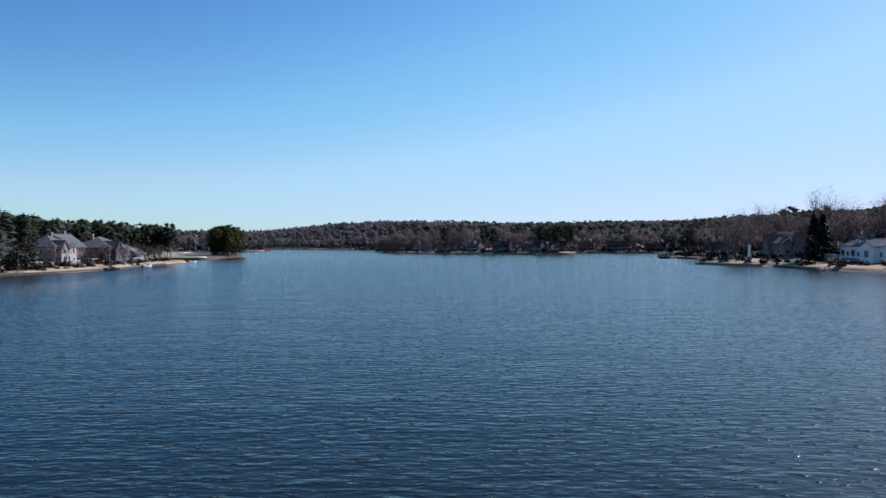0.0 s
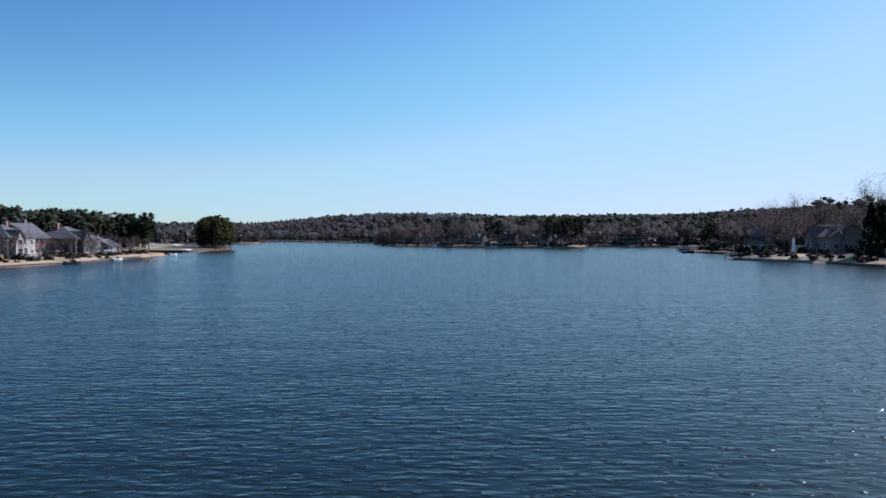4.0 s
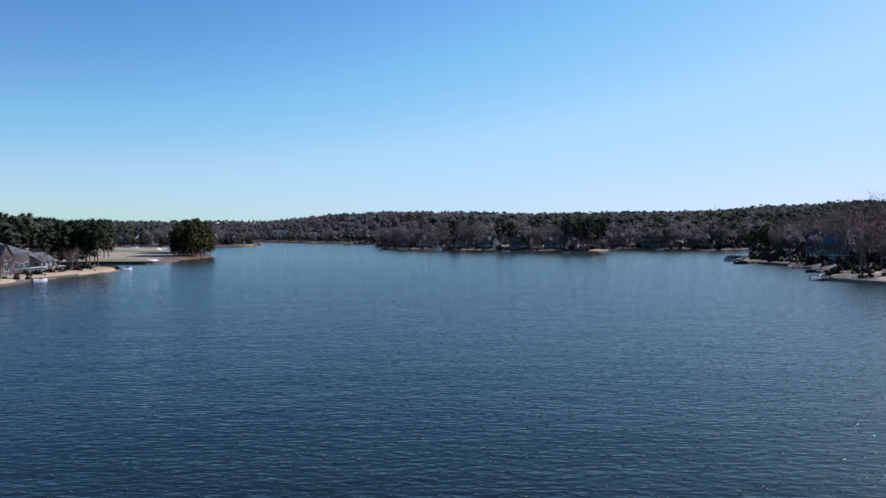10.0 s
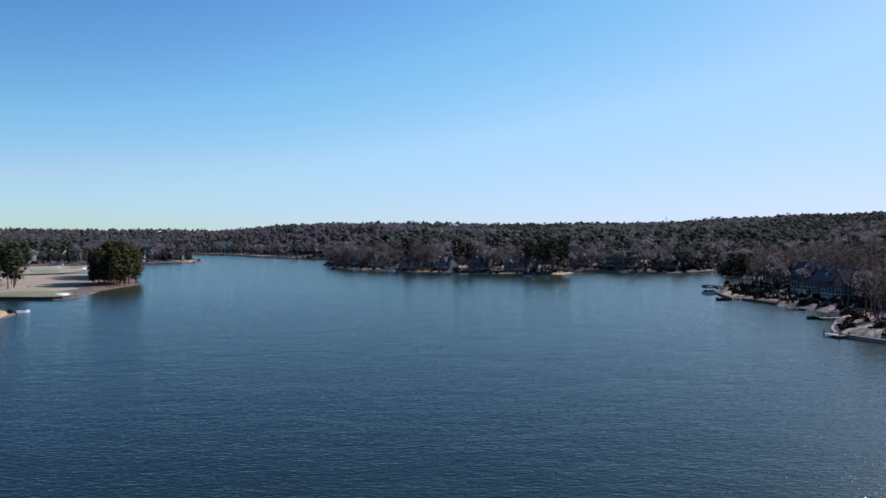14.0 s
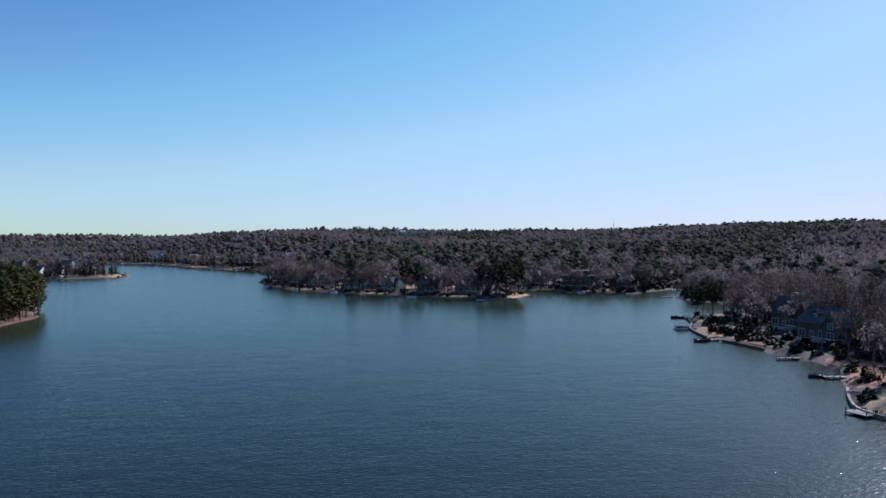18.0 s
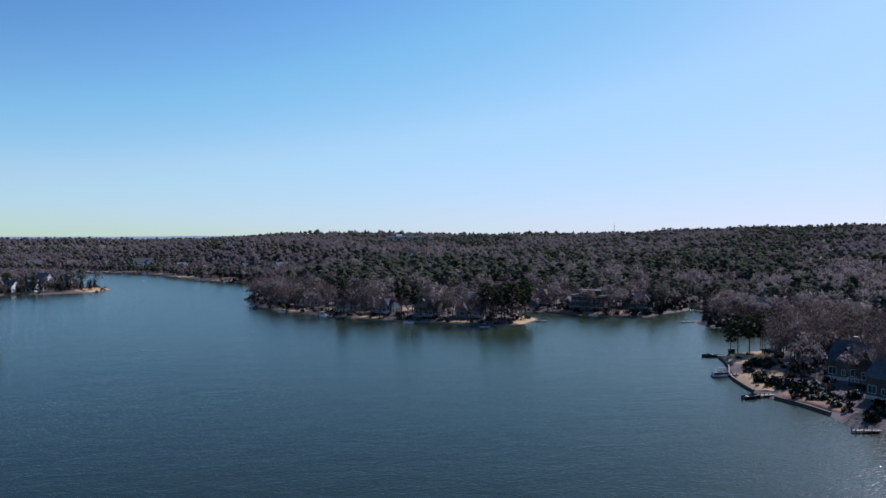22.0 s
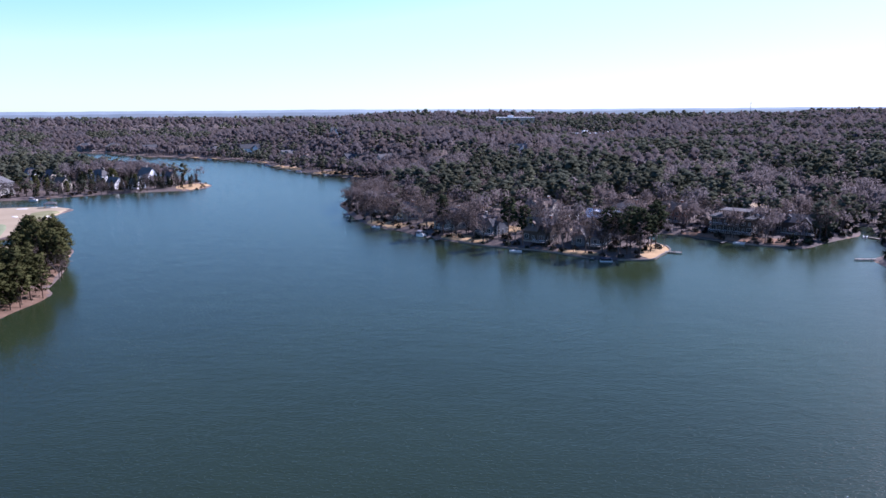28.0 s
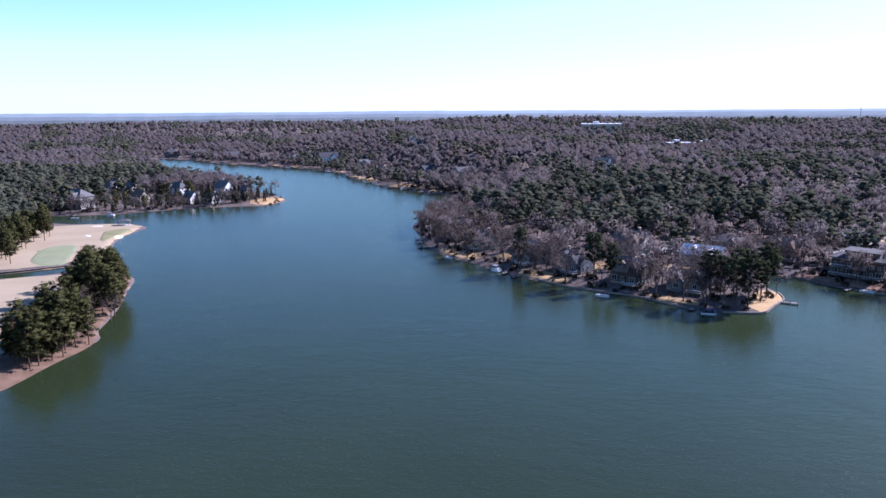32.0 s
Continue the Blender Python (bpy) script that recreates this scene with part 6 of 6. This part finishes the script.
# wooded point
dock(95, 521, -18, 2.2, 1.5, 1.8, "small dock off the tip of the wooded point")
runabout(30, 522.5, -20, "white motorboat moored at the seawall")
dock(60.5, 508.5, -110, 2.5, 1.6)
pontoon_boat(65, 503.4, -5, CANVAS_BLUE, "covered pontoon boat in the shade of the point", False, 5.2)
pontoon_boat(-12.5, 560.5, -42, CANVAS_GREY, "white pontoon boat beside the bank", True, 5.2)
dock(-8, 556.5, 225, 2.5, 1.4)
dock(-34, 586, 225, 2.5, 1.4)
runabout(-37.5, 585.5, -40, "white motorboat at a small dock")
pontoon_boat(-59, 624, -62, CANVAS_BLUE, "covered pontoon boat by the bank", False, 5.2)
dock(-51, 610, 215, 3, 1.4)
runabout(-55, 608, 300, "dark motorboat at a dock", DARK_HULL)
dock(-3, 551, 230, 3.5, 1.4)
runabout(132, 540.5, -35, "blue-white motorboat at the cove wall")
dock(127, 544, 225, 4, 1.6)
# first shore
dock(-111.8, 229, 0, 2.2, 1.4)
runabout(-109.0, 228.5, 66, "dark motorboat at a small dock", DARK_HULL).scale = (0.9, 0.9, 0.8)
dock(-115.6, 264, 0, 2.0, 1.4)
runabout(-112.4, 262.5, 66, "white motorboat moored off the lawn").scale = (0.75, 0.8, 0.8)
runabout(-116.8, 321.5, 60, "white motorboat at the sandy point").scale = (0.75, 0.8, 0.8)
# inlet by the far point
runabout(-303, 683, 20, "white motorboat in the inlet")
dock(-290, 703, -70, 6, 1.8)
pontoon_boat(-285, 696, 10, CANVAS_GREY, "white pontoon boat in the inlet", True, 5.4)
dock(-312, 697, -75, 5, 1.6)
dock(-236, 744, -60, 4, 1.6)
# far shore
for fx, fy, ft in ((-232, 1036, 220), (-196, 980, 210), (-160, 922, 215), (-110, 873, 225), (-280, 1076, 230), (-360, 1123, 235), (-212, 1006, 215), (-178, 952, 212),
                   (-146, 906, 220), (-128, 888, 222), (-255, 1056, 225), (-318, 1096, 235), (-420, 1150, 240), (-95, 854, 225), (-84, 840, 228), (-340, 1110, 235)):
    dock(fx, fy, ft, 7, 2.2)
for fx, fy, ft in ((-204, 989, 30), (-152, 911, 40), (-238, 1038, 35), (-118, 875, 50), (-300, 1082, 20)):
    pontoon_boat(fx, fy, ft, CANVAS_GREY, "white pontoon boat off the far shore", False, 6.0)
for fx, fy in ((-222, 1030), (-188, 974), (-300, 1094), (-330, 1112), (-100, 872), (-86, 852)):
    patch("sand_bank", "small pale beach on the far shore", "sand", [(fx - 7, fy + 4), (fx - 2, fy + 1), (fx + 5, fy - 6), (fx + 8, fy - 2), (fx + 3, fy + 4), (fx - 3, fy + 9)], SAND, 0.3, 3)


# ---- golf furniture, tower, distant buildings ----
def flagstick(x, y):
    ob = tagged(new("golf_flag"), "white flagstick with a small flag on the green", "flag")
    ob.matrix_basis = pose(x, y, lift(x, y) + 0.3, 0, 0, 20)
    bm = bmesh.new()
    bmesh.ops.create_cone(bm, cap_ends=True, segments=6, radius1=0.03, radius2=0.03, depth=2.6, matrix=Matrix.Translation((0, 0, 1.3)))
    part("pole", bm, WHITE_PAINT, ob)
    part("flag", box(0.03, 0.55, -0.01, 0.01, 2.15, 2.55), VINYL, ob)


flagstick(-237, 562)
flagstick(-146, 380)


def tee_house(x, y, turn, label):
    """An open timber shelter with a low roof."""
    ob = tagged(new("shelter"), label, "shelter")
    ob.matrix_basis = pose(x, y, lift(x, y) + 0.1, 0, 0, turn)
    part("floor_slab", box(-3.4, 3.4, -2.4, 2.4, -0.6, 0.12), CONCRETE, ob)
    for px in (-3.0, 3.0):
        for py in (-2.0, 2.0):
            part("post", box(px - 0.12, px + 0.12, py - 0.12, py + 0.12, 0.12, 2.5), TIMBER, ob)
    part("roof", hip_roof(6.4, 4.6, 2.6, 1.3, 0.5, 0.15), SHINGLE, ob)


tee_house(-250, 656, 20, "low grey-roofed shelter on the golf point")


def lattice_tower(x, y, height):
    ob = tagged(new("radio_tower"), "thin steel lattice tower above the woods", "tower")
    z = lift(x, y) - 0.5
    ob.matrix_basis = pose(x, y, z)
    half = 0.9
    corners = [(half * math.cos(a), half * math.sin(a)) for a in (0.5, 2.594, 4.689)]
    for cx, cy in corners:
        bm = bmesh.new()
        add_box(bm, cx - 0.12, cx + 0.12, cy - 0.12, cy + 0.12, 0, height)
        part("leg", bm, STEEL, ob)
    bays = int(height / 3)
    for i in range(3):
        (ax, ay), (bx, by) = corners[i], corners[(i + 1) % 3]
        v, f = joined([tube([(ax, ay, 3 * k), (bx, by, 3 * k + 3)], [0.11, 0.11], 3) for k in range(bays)])
        lat = new("lacing", triangle_mesh("lacing", v, f, [STEEL]))
        lat.parent = ob
    part("mast", box(-0.1, 0.1, -0.1, 0.1, height, height + 8), STEEL, ob)


lattice_tower(590, 1690, 42)


def warehouse(x, y, turn, w, d, h, label, z=None):
    ob = tagged(new("warehouse"), label, "building", "distant flat-roofed buildings")
    ob.matrix_basis = pose(x, y, lift(x, y) if z is None else z, 0, 0, turn)
    part("wall", box(-w / 2, w / 2, -d / 2, d / 2, -3, h), CREAM, ob)
    part("roof", box(-w / 2 - 0.4, w / 2 + 0.4, -d / 2 - 0.4, d / 2 + 0.4, h, h + 0.8), WHITE_PAINT, ob)
    for k in range(max(1, int(w / 14))):
        px = -w / 2 + 7 + 14 * k
        part("window", box(px - 3, px + 3, -d / 2 - 0.08, -d / 2 - 0.01, h * 0.35, h * 0.7), GLASS, ob)
    part("plant_room", box(-w * 0.2, -w * 0.05, -2, 6, h + 0.8, h + 4), WHITE_PAINT, ob)


warehouse(97, 1432, 0, 62, 34, 12, "long white commercial building beyond the woods")
warehouse(176, 1182, 10, 34, 20, 7, "pale commercial building beyond the woods")
warehouse(214, 1200, -6, 22, 16, 6, "small pale building beyond the woods")
# on the slope of the nearest hills at the rim
for bearing, w, h in ((-20.5, 60, 9), (-16.8, 70, 9), (-15.2, 34, 14), (-12.4, 40, 11), (-11.3, 22, 22), (-8.6, 50, 10), (-3.1, 44, 9), (3.4, 36, 10)):
    a = radians(bearing)
    warehouse(3622 * math.sin(a), 150 + 3622 * math.cos(a), -bearing, w, 24, h, "white building far off on the hills", 6.0)
